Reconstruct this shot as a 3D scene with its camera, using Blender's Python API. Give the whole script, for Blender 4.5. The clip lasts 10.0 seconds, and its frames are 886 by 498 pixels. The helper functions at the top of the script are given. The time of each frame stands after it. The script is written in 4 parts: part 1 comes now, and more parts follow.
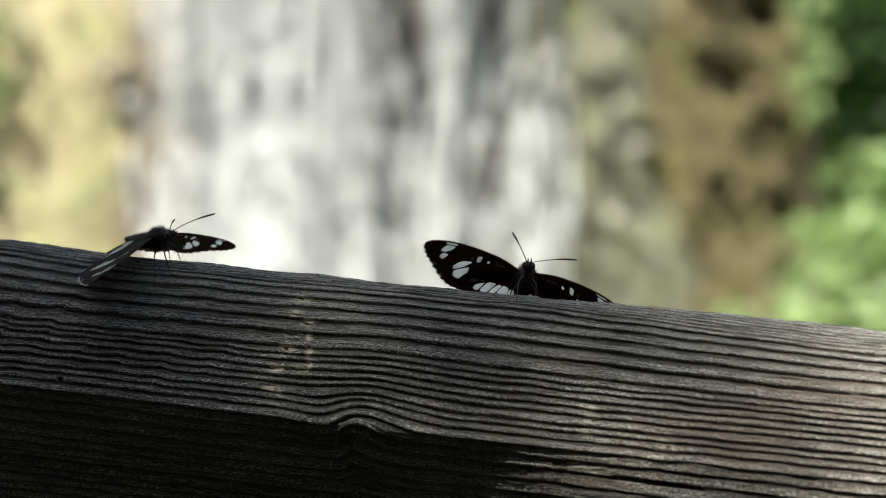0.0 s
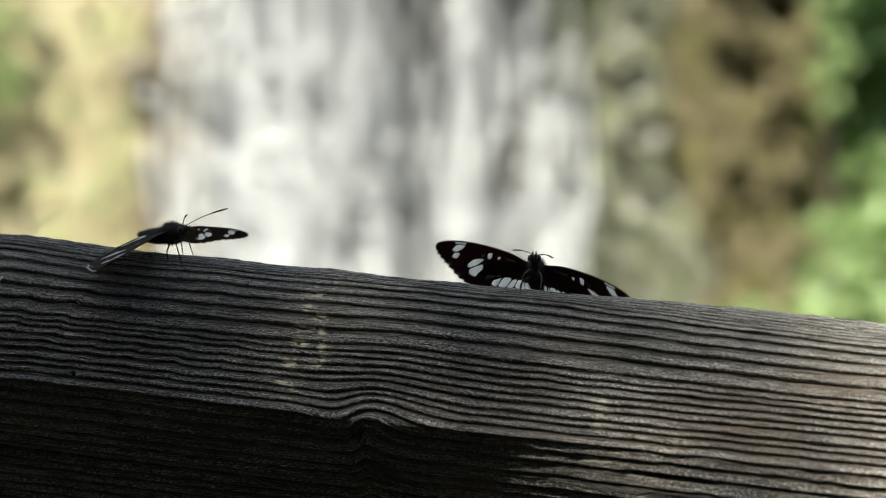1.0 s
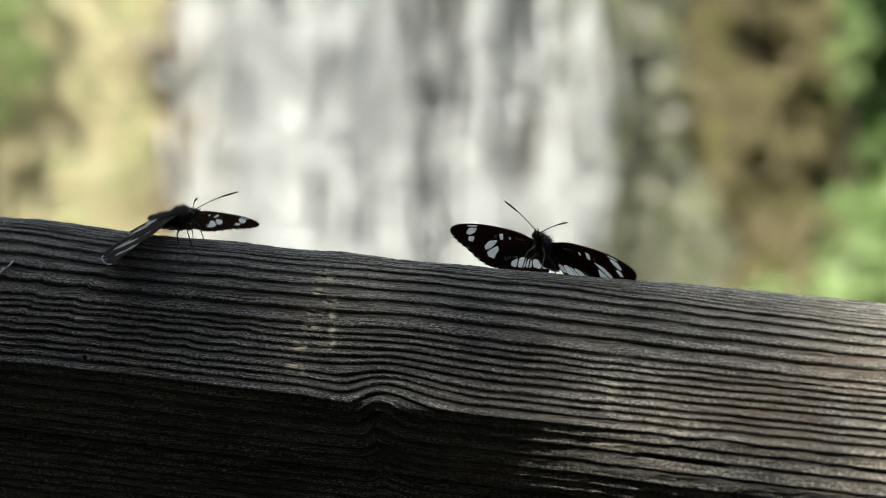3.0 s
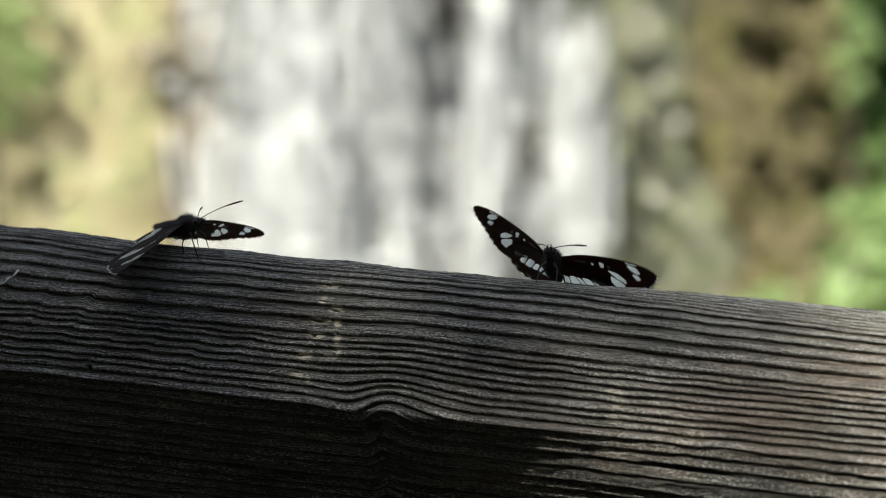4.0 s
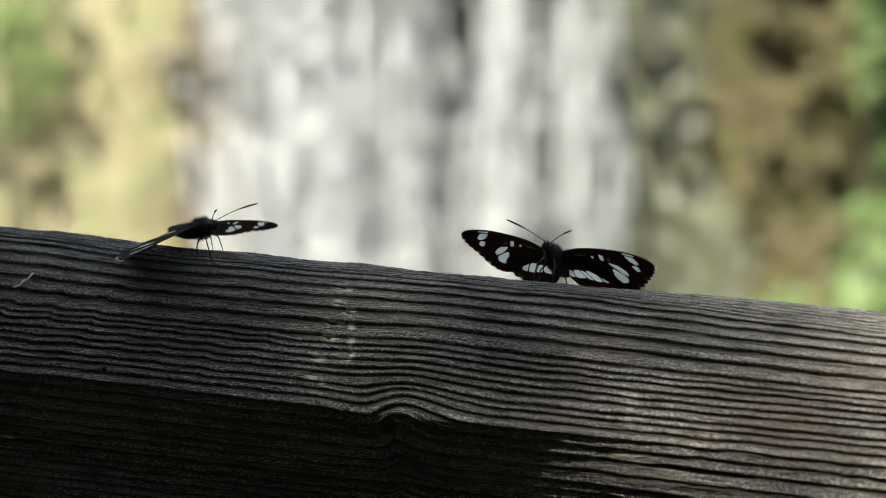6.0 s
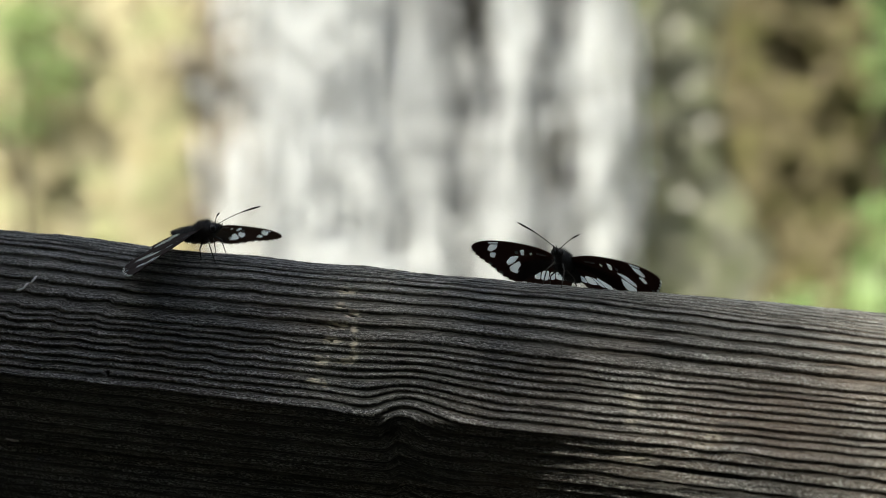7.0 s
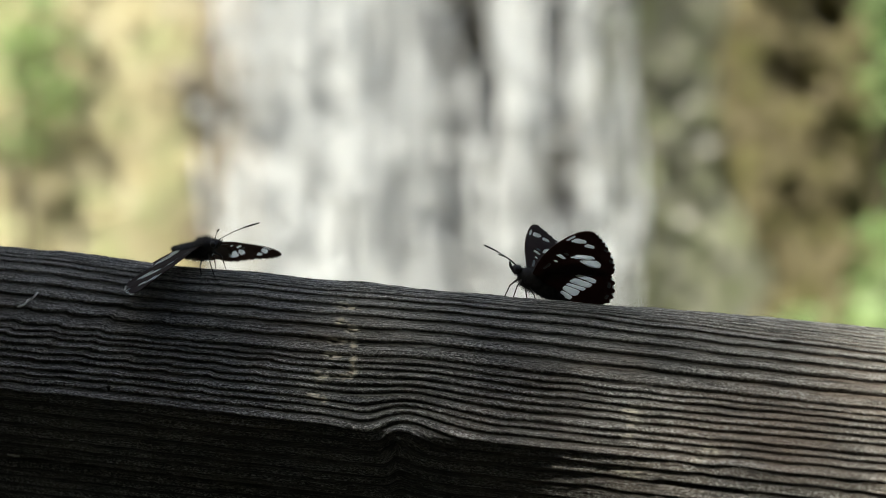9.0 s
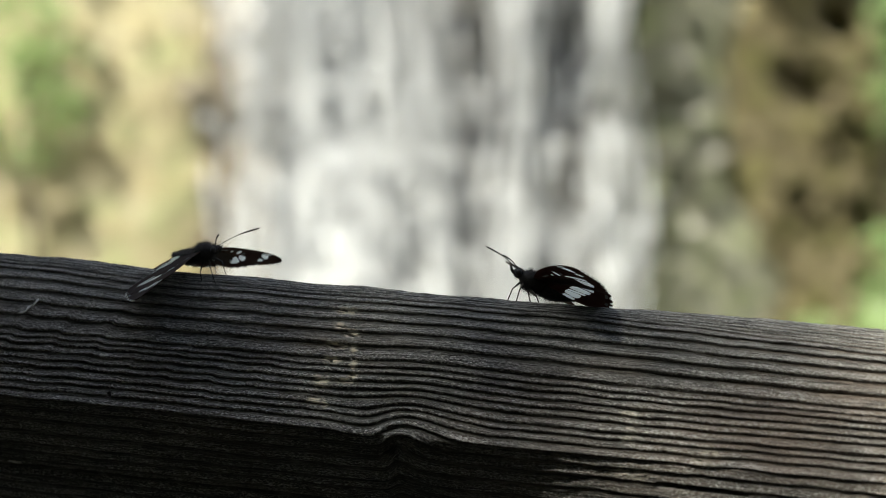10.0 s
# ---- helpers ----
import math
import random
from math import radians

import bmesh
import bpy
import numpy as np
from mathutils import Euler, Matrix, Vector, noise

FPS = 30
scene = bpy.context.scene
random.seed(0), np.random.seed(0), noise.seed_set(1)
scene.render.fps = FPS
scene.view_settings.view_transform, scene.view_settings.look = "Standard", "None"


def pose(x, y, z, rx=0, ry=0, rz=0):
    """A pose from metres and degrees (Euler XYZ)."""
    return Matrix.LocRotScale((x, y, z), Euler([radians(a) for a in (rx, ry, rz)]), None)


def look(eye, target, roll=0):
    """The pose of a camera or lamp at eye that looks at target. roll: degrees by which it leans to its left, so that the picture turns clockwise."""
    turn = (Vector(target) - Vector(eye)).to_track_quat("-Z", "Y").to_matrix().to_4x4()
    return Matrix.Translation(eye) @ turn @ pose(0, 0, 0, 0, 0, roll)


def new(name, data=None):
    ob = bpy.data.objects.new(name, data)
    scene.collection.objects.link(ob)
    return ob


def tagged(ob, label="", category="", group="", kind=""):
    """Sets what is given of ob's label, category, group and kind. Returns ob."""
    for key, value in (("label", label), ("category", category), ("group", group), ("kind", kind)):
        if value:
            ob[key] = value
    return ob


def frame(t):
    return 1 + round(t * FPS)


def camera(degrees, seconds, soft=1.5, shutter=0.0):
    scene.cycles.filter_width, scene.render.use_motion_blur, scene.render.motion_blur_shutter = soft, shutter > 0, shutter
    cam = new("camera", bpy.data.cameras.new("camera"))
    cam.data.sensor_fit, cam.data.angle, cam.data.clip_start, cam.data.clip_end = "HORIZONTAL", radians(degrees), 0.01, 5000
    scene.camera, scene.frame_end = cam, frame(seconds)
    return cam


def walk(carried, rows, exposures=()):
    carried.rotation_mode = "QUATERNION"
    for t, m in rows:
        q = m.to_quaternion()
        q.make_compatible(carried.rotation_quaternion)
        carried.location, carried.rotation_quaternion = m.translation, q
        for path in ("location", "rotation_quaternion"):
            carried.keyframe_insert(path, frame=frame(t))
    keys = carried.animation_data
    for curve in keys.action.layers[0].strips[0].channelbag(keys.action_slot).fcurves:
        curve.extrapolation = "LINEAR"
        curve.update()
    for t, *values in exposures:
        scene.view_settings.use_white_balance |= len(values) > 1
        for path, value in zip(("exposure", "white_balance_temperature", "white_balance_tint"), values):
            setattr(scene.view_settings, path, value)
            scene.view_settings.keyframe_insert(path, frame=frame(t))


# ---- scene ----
from mathutils.geometry import delaunay_2d_cdt

# ---- camera and its path ----
cam = camera(22, 10.0, soft=0.75, shutter=0.4)
cam.data.dof.use_dof = True
cam.data.dof.focus_distance = 0.593
cam.data.dof.aperture_fstop = 10.3
PATH = [
    (0, pose(0.00000, -0.59000, 1.00000, 92.000, 0.000, 0.000)),
    (0.5, pose(0.00121, -0.59018, 0.99915, 92.024, 0.028, 0.183)),
    (1, pose(0.00186, -0.59035, 0.99993, 91.867, 0.068, 0.490)),
    (1.5, pose(0.00188, -0.58984, 1.00025, 91.627, -0.067, 0.752)),
    (2, pose(0.00220, -0.59011, 1.00043, 91.409, 0.061, 0.939)),
    (2.5, pose(0.00424, -0.58951, 1.00033, 91.347, 0.201, 0.951)),
    (4, pose(0.00385, -0.58899, 1.00155, 91.501, 0.315, 1.083)),
    (4.5, pose(0.00444, -0.58972, 1.00046, 91.585, 0.382, 1.216)),
    (5, pose(0.00369, -0.59076, 1.00022, 91.649, 0.412, 1.266)),
    (6.5, pose(0.00496, -0.58892, 1.00165, 91.576, 0.322, 1.621)),
    (7, pose(0.00724, -0.58940, 1.00145, 91.638, 0.449, 1.831)),
    (7.5, pose(0.00638, -0.59025, 1.00123, 91.753, 0.434, 1.924)),
    (8, pose(0.00815, -0.59099, 1.00123, 91.875, 0.429, 1.880)),
    (8.5, pose(0.00773, -0.59166, 1.00060, 91.984, 0.510, 1.803)),
    (9, pose(0.00782, -0.59277, 1.00026, 92.139, 0.516, 1.848)),
    (9.5, pose(0.00964, -0.59317, 0.99903, 92.251, 0.720, 1.991)),
    (10, pose(0.01057, -0.59356, 0.99854, 92.402, 0.839, 2.109)),
]
walk(cam, PATH, exposures=[(0, 1.72, 6500, 4), (7.5, 1.7, 6500, 4), (9, 1.65, 6500, 4), (10, 1.62, 6500, 4)])

# ---- light ----
SUN_DIR = Vector((-0.40, -0.40, 0.82)).normalized()   # towards the sun
world = bpy.data.worlds.new("world")
scene.world = world
world.use_nodes = True
sky = world.node_tree.nodes.new("ShaderNodeTexSky")
sky.sky_type, sky.sun_disc = "NISHITA", False
sky.sun_elevation = math.asin(SUN_DIR.z)
sky.dust_density, sky.air_density = 2.5, 0.9
sky.sun_rotation = math.atan2(SUN_DIR.x, SUN_DIR.y)
soft_sky = world.node_tree.nodes.new("ShaderNodeHueSaturation")      # hazy, leaf-filtered daylight
soft_sky.inputs["Saturation"].default_value = 0.7
world.node_tree.links.new(sky.outputs[0], soft_sky.inputs["Color"])
world.node_tree.links.new(soft_sky.outputs[0], world.node_tree.nodes["Background"].inputs[0])
world.node_tree.nodes["Background"].inputs[1].default_value = 0.085
sun = new("sun", bpy.data.lights.new("sun", "SUN"))
sun.data.energy, sun.data.angle, sun.data.color = 3.6, radians(0.55), (1.0, 0.955, 0.855)
sun.matrix_world = look(SUN_DIR * 30, (0, 0, 0))


# ---- materials ----
class Mat:
    """A node material with short calls."""

    def __init__(self, name, rough=0.8, spec=0.3, metal=0.0):
        self.m = bpy.data.materials.new(name)
        self.m.use_nodes = True
        self.t = self.m.node_tree
        self.b = self.t.nodes["Principled BSDF"]
        self.b.inputs["Roughness"].default_value = rough
        self.b.inputs["Specular IOR Level"].default_value = spec
        self.b.inputs["Metallic"].default_value = metal
        self.co = self.t.nodes.new("ShaderNodeTexCoord").outputs["Object"]

    def node(self, kind, **inputs):
        n = self.t.nodes.new(kind)
        for k, v in inputs.items():
            self.put(n.inputs[k.replace("_", " ")], v)
        return n

    def put(self, socket, v):
        if isinstance(v, bpy.types.NodeSocket):
            self.t.links.new(v, socket)
        else:
            socket.default_value = v

    def scaled(self, sx, sy, sz):
        n = self.node("ShaderNodeMapping", Vector=self.co)
        n.inputs["Scale"].default_value = (sx, sy, sz)
        return n.outputs[0]

    def noise(self, scale, detail=4.0, vector=None, rough=0.55):
        return self.node("ShaderNodeTexNoise", Vector=vector or self.co, Scale=scale, Detail=detail, Roughness=rough).outputs["Fac"]

    def ramp(self, fac, *stops):
        n = self.node("ShaderNodeValToRGB", Fac=fac)
        e = n.color_ramp.elements
        while len(e) < len(stops):
            e.new(0.5)
        for k, (p, c) in zip(e, stops):
            k.position, k.color = p, (*c, 1) if len(c) == 3 else (c[0], c[0], c[0], 1)
        return n.outputs[0]

    def mix(self, fac, a, b, how="MIX"):
        n = self.t.nodes.new("ShaderNodeMix")
        n.data_type, n.blend_type = "RGBA", how
        self.put(n.inputs["Factor"], fac)
        self.put(n.inputs["A"], a)
        self.put(n.inputs["B"], b)
        return n.outputs["Result"]

    def math(self, how, a, b=0.0):
        n = self.t.nodes.new("ShaderNodeMath")
        n.operation = how
        self.put(n.inputs[0], a)
        self.put(n.inputs[1], b)
        return n.outputs[0]

    def bump(self, height, distance, strength=1.0):
        n = self.node("ShaderNodeBump", Height=height, Distance=distance, Strength=strength)
        self.put(self.b.inputs["Normal"], n.outputs[0])

    def color(self, c):
        self.put(self.b.inputs["Base Color"], c)

    def through_light(self, color, share):
        """Lets part of the light from behind shine through a thin sheet."""
        tr = self.node("ShaderNodeBsdfTranslucent", Color=color)
        mx = self.node("ShaderNodeMixShader", Fac=share)
        self.t.links.new(self.b.outputs[0], mx.inputs[1])
        self.t.links.new(tr.outputs[0], mx.inputs[2])
        self.t.links.new(mx.outputs[0], self.t.nodes["Material Output"].inputs[0])


def c4(r, g, b):
    return (r, g, b, 1.0)


def wood_material():
    k = Mat("weathered_wood", rough=0.6, spec=0.4)
    along = k.node("ShaderNodeAttribute")                # runs with the grain, in metres
    along.attribute_name = "grain"
    k.co = along.outputs["Vector"]
    along_x = k.node("ShaderNodeSeparateXYZ", Vector=k.co).outputs[0]
    fibre = k.noise(420, 6, k.scaled(0.05, 1, 1), 0.65)
    fine = k.noise(2600, 3, k.scaled(0.05, 1, 1), 0.6)
    patch = k.noise(38, 4)
    ridge_shade = k.node("ShaderNodeAttribute")
    ridge_shade.attribute_name = "ridge_shade"
    raw = k.node("ShaderNodeAttribute")
    raw.attribute_name = "raw"
    grey = k.ramp(fibre, (0.28, (0.018, 0.018, 0.018)), (0.5, (0.056, 0.056, 0.053)), (0.74, (0.17, 0.17, 0.16)))
    brown = k.ramp(fibre, (0.28, (0.022, 0.017, 0.013)), (0.5, (0.07, 0.054, 0.039)), (0.74, (0.18, 0.145, 0.105)))
    c = k.mix(k.ramp(patch, (0.40, (0.0,)), (0.62, (0.85,))), grey, brown)
    # ring grain colour, with the shade below each lip painted into the grooves
    c = k.mix(k.ramp(ridge_shade.outputs["Fac"], (0.16, (0.85,)), (0.5, (0.45,)), (0.92, (0.0,))), c, c4(0.028, 0.026, 0.023))
    c = k.mix(k.math("MULTIPLY", k.ramp(fine, (0.48, (0.0,)), (0.62, (1.0,))), 0.45), c, c4(0.29, 0.28, 0.26))
    grit = k.noise(2500, 5, k.scaled(0.34, 1, 1), 0.75)
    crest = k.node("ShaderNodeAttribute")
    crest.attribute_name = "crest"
    # brown patches that grow along the rail, with the sun's warmth in the colour
    sun_warm = k.ramp(k.math("ADD", k.noise(24, 4, k.scaled(0.6, 1, 1)), k.math("MULTIPLY", along_x, 2.0)), (0.48, (0.0,)), (0.76, (0.95,)))
    c = k.mix(sun_warm, c, k.mix(0.5, c, c4(0.34, 0.25, 0.19)))
    # weathered silver, with the light along the crest painted in as paler colour
    lit_silver = k.math("MULTIPLY", crest.outputs["Fac"], crest.outputs["Fac"])
    c = k.mix(k.math("MULTIPLY", k.math("MULTIPLY", lit_silver, k.ramp(ridge_shade.outputs["Fac"], (0.3, (0.0,)), (0.7, (1.0,)))), 0.85), c, c4(0.34, 0.34, 0.33))
    # sparkle of the gritty ridges, painted as pale specks in patches
    glint_patch = k.noise(95, 4, k.scaled(0.3, 1, 1))
    glint_speck = k.math("MULTIPLY", k.math("MULTIPLY", k.ramp(grit, (0.51, (0.0,)), (0.62, (1.0,))), k.ramp(glint_patch, (0.40, (0.2,)), (0.62, (1.6,)))), k.ramp(ridge_shade.outputs["Fac"], (0.3, (0.0,)), (0.7, (1.0,))))
    c = k.mix(k.math("MULTIPLY", glint_speck, k.math("ADD", k.math("MULTIPLY", crest.outputs["Fac"], 0.5), 0.30)), c, c4(0.46, 0.45, 0.42))
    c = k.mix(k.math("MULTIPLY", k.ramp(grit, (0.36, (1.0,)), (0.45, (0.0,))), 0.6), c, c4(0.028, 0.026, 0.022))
    # sharper glints, painted as near-white dashes on the ridges
    glint_fleck = k.math("MULTIPLY", k.ramp(k.noise(3900, 4, k.scaled(0.3, 1, 1), 0.7), (0.53, (0.0,)), (0.565, (1.0,))), k.ramp(ridge_shade.outputs["Fac"], (0.35, (0.0,)), (0.75, (1.0,))))
    c = k.mix(k.math("MULTIPLY", k.math("MULTIPLY", glint_fleck, k.ramp(glint_patch, (0.36, (0.3,)), (0.58, (1.0,)))), 0.95), c, c4(0.72, 0.71, 0.68))
    c = k.mix(k.math("MULTIPLY", raw.outputs["Fac"], k.ramp(fine, (0.36, (0.3,)), (0.5, (1.0,)))), c, c4(0.84, 0.77, 0.62))
    crack = k.noise(3200, 3, k.scaled(0.035, 1, 1), 0.6)
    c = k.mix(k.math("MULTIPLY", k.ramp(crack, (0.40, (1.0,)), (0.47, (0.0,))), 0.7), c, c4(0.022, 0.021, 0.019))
    c = k.mix(0.06, c, c4(0.01, 0.01, 0.01))
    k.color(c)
    k.put(k.b.inputs["Roughness"], k.ramp(grit, (0.35, (0.75,)), (0.65, (0.3,))))
    k.bump(k.math("ADD", k.math("ADD", fibre, k.math("MULTIPLY", fine, 0.7)), k.math("ADD", k.math("MULTIPLY", grit, 0.9), k.math("MULTIPLY", crack, 0.7))), 0.001, 1.0)
    return k.m


def rock_material(name, dark, mid, light, moss=None, rough=0.9, spec=0.25, scale=9.0):
    k = Mat(name, rough=rough, spec=spec)
    place = k.node("ShaderNodeNewGeometry").outputs["Position"]
    rnd = k.node("ShaderNodeObjectInfo").outputs["Random"]
    a, b = k.noise(scale, 6, place), k.noise(scale * 5, 5, place)
    c = k.ramp(k.math("ADD", a, k.math("MULTIPLY", k.math("SUBTRACT", rnd, 0.5), 0.12)), (0.30, dark), (0.5, mid), (0.70, light))
    if moss:
        c = k.mix(k.ramp(k.noise(scale * 0.8, 5, k.node("ShaderNodeVectorMath", Vector=place).outputs[0]), (0.5, (0.0,)), (0.62, (0.9,))), c, c4(*moss))
    c = k.mix(k.ramp(b, (0.33, (0.5,)), (0.5, (0.0,))), c, c4(*[v * 0.65 for v in dark]))
    k.color(c)
    k.bump(b, 0.03)
    return k.m


def leaf_material(name, dark, light):
    k = Mat(name, rough=0.45, spec=0.5)
    rnd = k.node("ShaderNodeNewGeometry").outputs["Random Per Island"]
    c = k.ramp(rnd, (0.0, dark), (1.0, light))
    c = k.mix(k.math("MULTIPLY", k.noise(60, 3), 0.5), c, c4(*dark))
    k.color(c)
    k.through_light(c, 0.45)
    return k.m


def plain_material(name, color, rough=0.6, spec=0.3, scale=900.0, vary=0.4):
    k = Mat(name, rough=rough, spec=spec)
    n = k.noise(scale, 4)
    c = k.ramp(n, (0.3, tuple(v * (1 - vary) for v in color)), (0.7, tuple(min(1, v * (1 + vary)) for v in color)))
    k.color(c)
    k.bump(n, 0.0002)
    return k.m


def wing_material():
    k = Mat("wing_dark", rough=0.6, spec=0.1)
    rib = k.noise(700, 4, k.scaled(1, 0.35, 1))
    c = k.ramp(rib, (0.3, (0.016, 0.011, 0.010)), (0.7, (0.036, 0.026, 0.023)))
    k.color(c)
    k.bump(rib, 0.00008)
    k.through_light(c4(0.14, 0.066, 0.05), 0.42)
    return k.m


def spot_material(name, tint, share):
    k = Mat(name, rough=0.42, spec=0.45)
    n = k.noise(1500, 4)
    k.color(k.mix(k.math("MULTIPLY", n, 0.25), c4(*tint), c4(*[v * 0.6 for v in tint])))
    k.through_light(c4(*tint), share)
    return k.m


def water_material(name, tint):
    k = Mat(name, rough=0.25, spec=0.5)
    n = k.noise(14, 5, k.scaled(1, 1, 0.2))
    k.color(k.ramp(n, (0.3, tuple(v * 0.75 for v in tint)), (0.7, tint)))
    k.bump(n, 0.02)
    k.through_light(c4(*tint), 0.4)
    return k.m


WOOD = wood_material()
WING = wing_material()
SPOT = spot_material("wing_white", (0.97, 0.985, 0.94), 0.72)
FAINT = spot_material("wing_grey", (0.16, 0.16, 0.15), 0.4)
BODY = plain_material("body_black", (0.028, 0.026, 0.026), 0.7, 0.25)
HAIR = plain_material("body_hair", (0.04, 0.036, 0.034), 0.8, 0.15)
LEG = plain_material("leg_brown", (0.035, 0.028, 0.023), 0.5, 0.4)
EYE = plain_material("eye_black", (0.012, 0.01, 0.01), 0.4, 0.4)
FIBRE = plain_material("pale_fibre", (0.8, 0.78, 0.74), 0.7)
ROCK_WET = rock_material("wet_rock", (0.20, 0.20, 0.21), (0.32, 0.32, 0.325), (0.45, 0.44, 0.42), (0.42, 0.37, 0.26), 0.4, 0.5, scale=5.0)
ROCK_OCHRE = rock_material("mossy_ochre_rock", (0.45, 0.385, 0.21), (0.54, 0.475, 0.29), (0.63, 0.56, 0.39), (0.46, 0.465, 0.24), scale=9.0)
ROCK_BROWN = rock_material("brown_tufa", (0.04, 0.034, 0.017), (0.14, 0.115, 0.055), (0.42, 0.35, 0.21), (0.16, 0.15, 0.05), scale=16.0)
ROCK_TAN = rock_material("tan_rock", (0.19, 0.155, 0.11), (0.29, 0.25, 0.19), (0.40, 0.36, 0.29), scale=9.0)
ROCK_GREEN = rock_material("mossy_tufa", (0.21, 0.205, 0.14), (0.29, 0.285, 0.21), (0.40, 0.385, 0.30), (0.25, 0.275, 0.13), scale=15.0)
CLIFF = rock_material("cliff_rock", (0.04, 0.037, 0.03), (0.11, 0.10, 0.08), (0.22, 0.20, 0.16), (0.07, 0.09, 0.03))
GROUND = rock_material("forest_soil", (0.035, 0.03, 0.02), (0.075, 0.063, 0.047), (0.13, 0.11, 0.085), (0.04, 0.055, 0.02), scale=1.5)
BANK = rock_material("unseen_bank", (0.012, 0.014, 0.008), (0.03, 0.035, 0.018), (0.05, 0.06, 0.03), scale=3.0)
# two leaf greens: sun and shade on the shrubs are put into these colours
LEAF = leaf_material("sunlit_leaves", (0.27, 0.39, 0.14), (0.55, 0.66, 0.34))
LEAF_DARK = leaf_material("shade_leaves", (0.03, 0.07, 0.015), (0.07, 0.14, 0.03))
BARK = rock_material("bark", (0.03, 0.025, 0.02), (0.09, 0.07, 0.05), (0.17, 0.14, 0.11), scale=20)
PEBBLE = plain_material("glint_stone", (0.15, 0.14, 0.11), 0.3, 0.2, 60.0)
FOAM = water_material("falling_water", (0.90, 0.905, 0.90))


# ---- building helpers ----
def mesh_of(name, verts, faces, material, smooth=True):
    me = bpy.data.meshes.new(name)
    me.from_pydata([tuple(v) for v in verts], [], faces)
    me.materials.append(material)
    if smooth:
        me.polygons.foreach_set("use_smooth", [True] * len(me.polygons))
    me.update()
    return me


def part(name, me, parent, label="", at=None):
    ob = new(name, me)
    ob.parent = parent
    if at is not None:
        ob.matrix_basis = at
    if label:
        tagged(ob, label)
    return ob


def bm_mesh(name, bm, material, smooth=True):
    me = bpy.data.meshes.new(name)
    bm.to_mesh(me)
    bm.free()
    me.materials.append(material)
    if smooth:
        me.polygons.foreach_set("use_smooth", [True] * len(me.polygons))
    return me


def tube(points, radii, sides=8):
    """Verts and faces of a closed tube through points."""
    pts = [Vector(p) for p in points]
    verts, faces = [], []
    for i, p in enumerate(pts):
        d = (pts[min(i + 1, len(pts) - 1)] - pts[max(i - 1, 0)]).normalized()
        a = d.cross(Vector((0.3, 0.2, 1.0))).normalized()
        b = d.cross(a)
        for k in range(sides):
            w = 2 * math.pi * k / sides
            verts.append(p + (a * math.cos(w) + b * math.sin(w)) * radii[i])
    for i in range(len(pts) - 1):
        for k in range(sides):
            k2 = (k + 1) % sides
            faces.append((i * sides + k, i * sides + k2, (i + 1) * sides + k2, (i + 1) * sides + k))
    faces.append(tuple(range(sides))[::-1])
    faces.append(tuple(range((len(pts) - 1) * sides, len(pts) * sides)))
    return verts, faces


def blob(bm, place, size, lumps=0.25, detail=2, freq=1.6, seed=0.0):
    """Adds an uneven stone-like lump to bm."""
    got = bmesh.ops.create_icosphere(bm, subdivisions=detail, radius=1.0)["verts"]
    for v in got:
        n = noise.noise(v.co * freq + Vector((seed, seed * 0.7, -seed))) + 0.5 * noise.noise(v.co * freq * 2.3 + Vector((seed, 9, 3)))
        r = 1 + lumps * n * 2
        v.co = Vector((v.co.x * size[0] * r, v.co.y * size[1] * r, v.co.z * size[2] * r)) + Vector(place)


# ---- ground, pool and cliff ----
def ground():
    n, verts, faces = 60, [], []
    for j in range(n + 1):
        for i in range(n + 1):
            x = (i / n - 0.5)
            y = (j / n - 0.5)
            x, y = math.copysign(abs(2 * x) ** 2.2, x) * 300, math.copysign(abs(2 * y) ** 2.2, y) * 300
            z = 0.06 * noise.noise(Vector((x * 0.8, y * 0.8, 0))) - 0.05
            verts.append((x, y, z))
    for j in range(n):
        for i in range(n):
            a = j * (n + 1) + i
            faces.append((a, a + 1, a + n + 2, a + n + 1))
    ob = new("ground", mesh_of("ground", verts, faces, GROUND))
    tagged(ob, "earthy forest floor with moss", "ground", kind="structure")


def cliff():
    nx, nz, verts, faces = 150, 100, [], []
    for j in range(nz + 1):
        for i in range(nx + 1):
            x, z = -7 + 14 * i / nx, -0.4 + 7.4 * j / nz
            p = Vector((x * 1.3, 0, z * 1.1))
            y = 6.55 - 0.35 * noise.fractal(p, 1.0, 2.1, 5) - 0.05 * noise.noise(p * 7) + 0.012 * (x * x)
            y += 0.18 * math.exp(-((x + 0.2) / 0.8) ** 2)
            verts.append((x, y, z))
    for j in range(nz):
        for i in range(nx):
            a = j * (nx + 1) + i
            faces.append((a, a + 1, a + nx + 2, a + nx + 1))
    m = len(verts)
    for x, z in ((-7, -0.4), (7, -0.4), (7, 7), (-7, 7)):
        verts.append((x, 9.5, z))
    faces += [(m, m + 1, m + 2, m + 3)]
    top = [nz * (nx + 1) + i for i in range(nx + 1)]
    faces.append((*top, m + 2, m + 3))
    faces.append((*[j * (nx + 1) for j in range(nz, -1, -1)], m, m + 3))
    faces.append((*[j * (nx + 1) + nx for j in range(nz + 1)], m + 2, m + 1))
    ob = new("backdrop", mesh_of("cliff", verts, faces, CLIFF))
    tagged(ob, "rough grey-brown cliff behind the waterfall", "cliff", kind="structure")


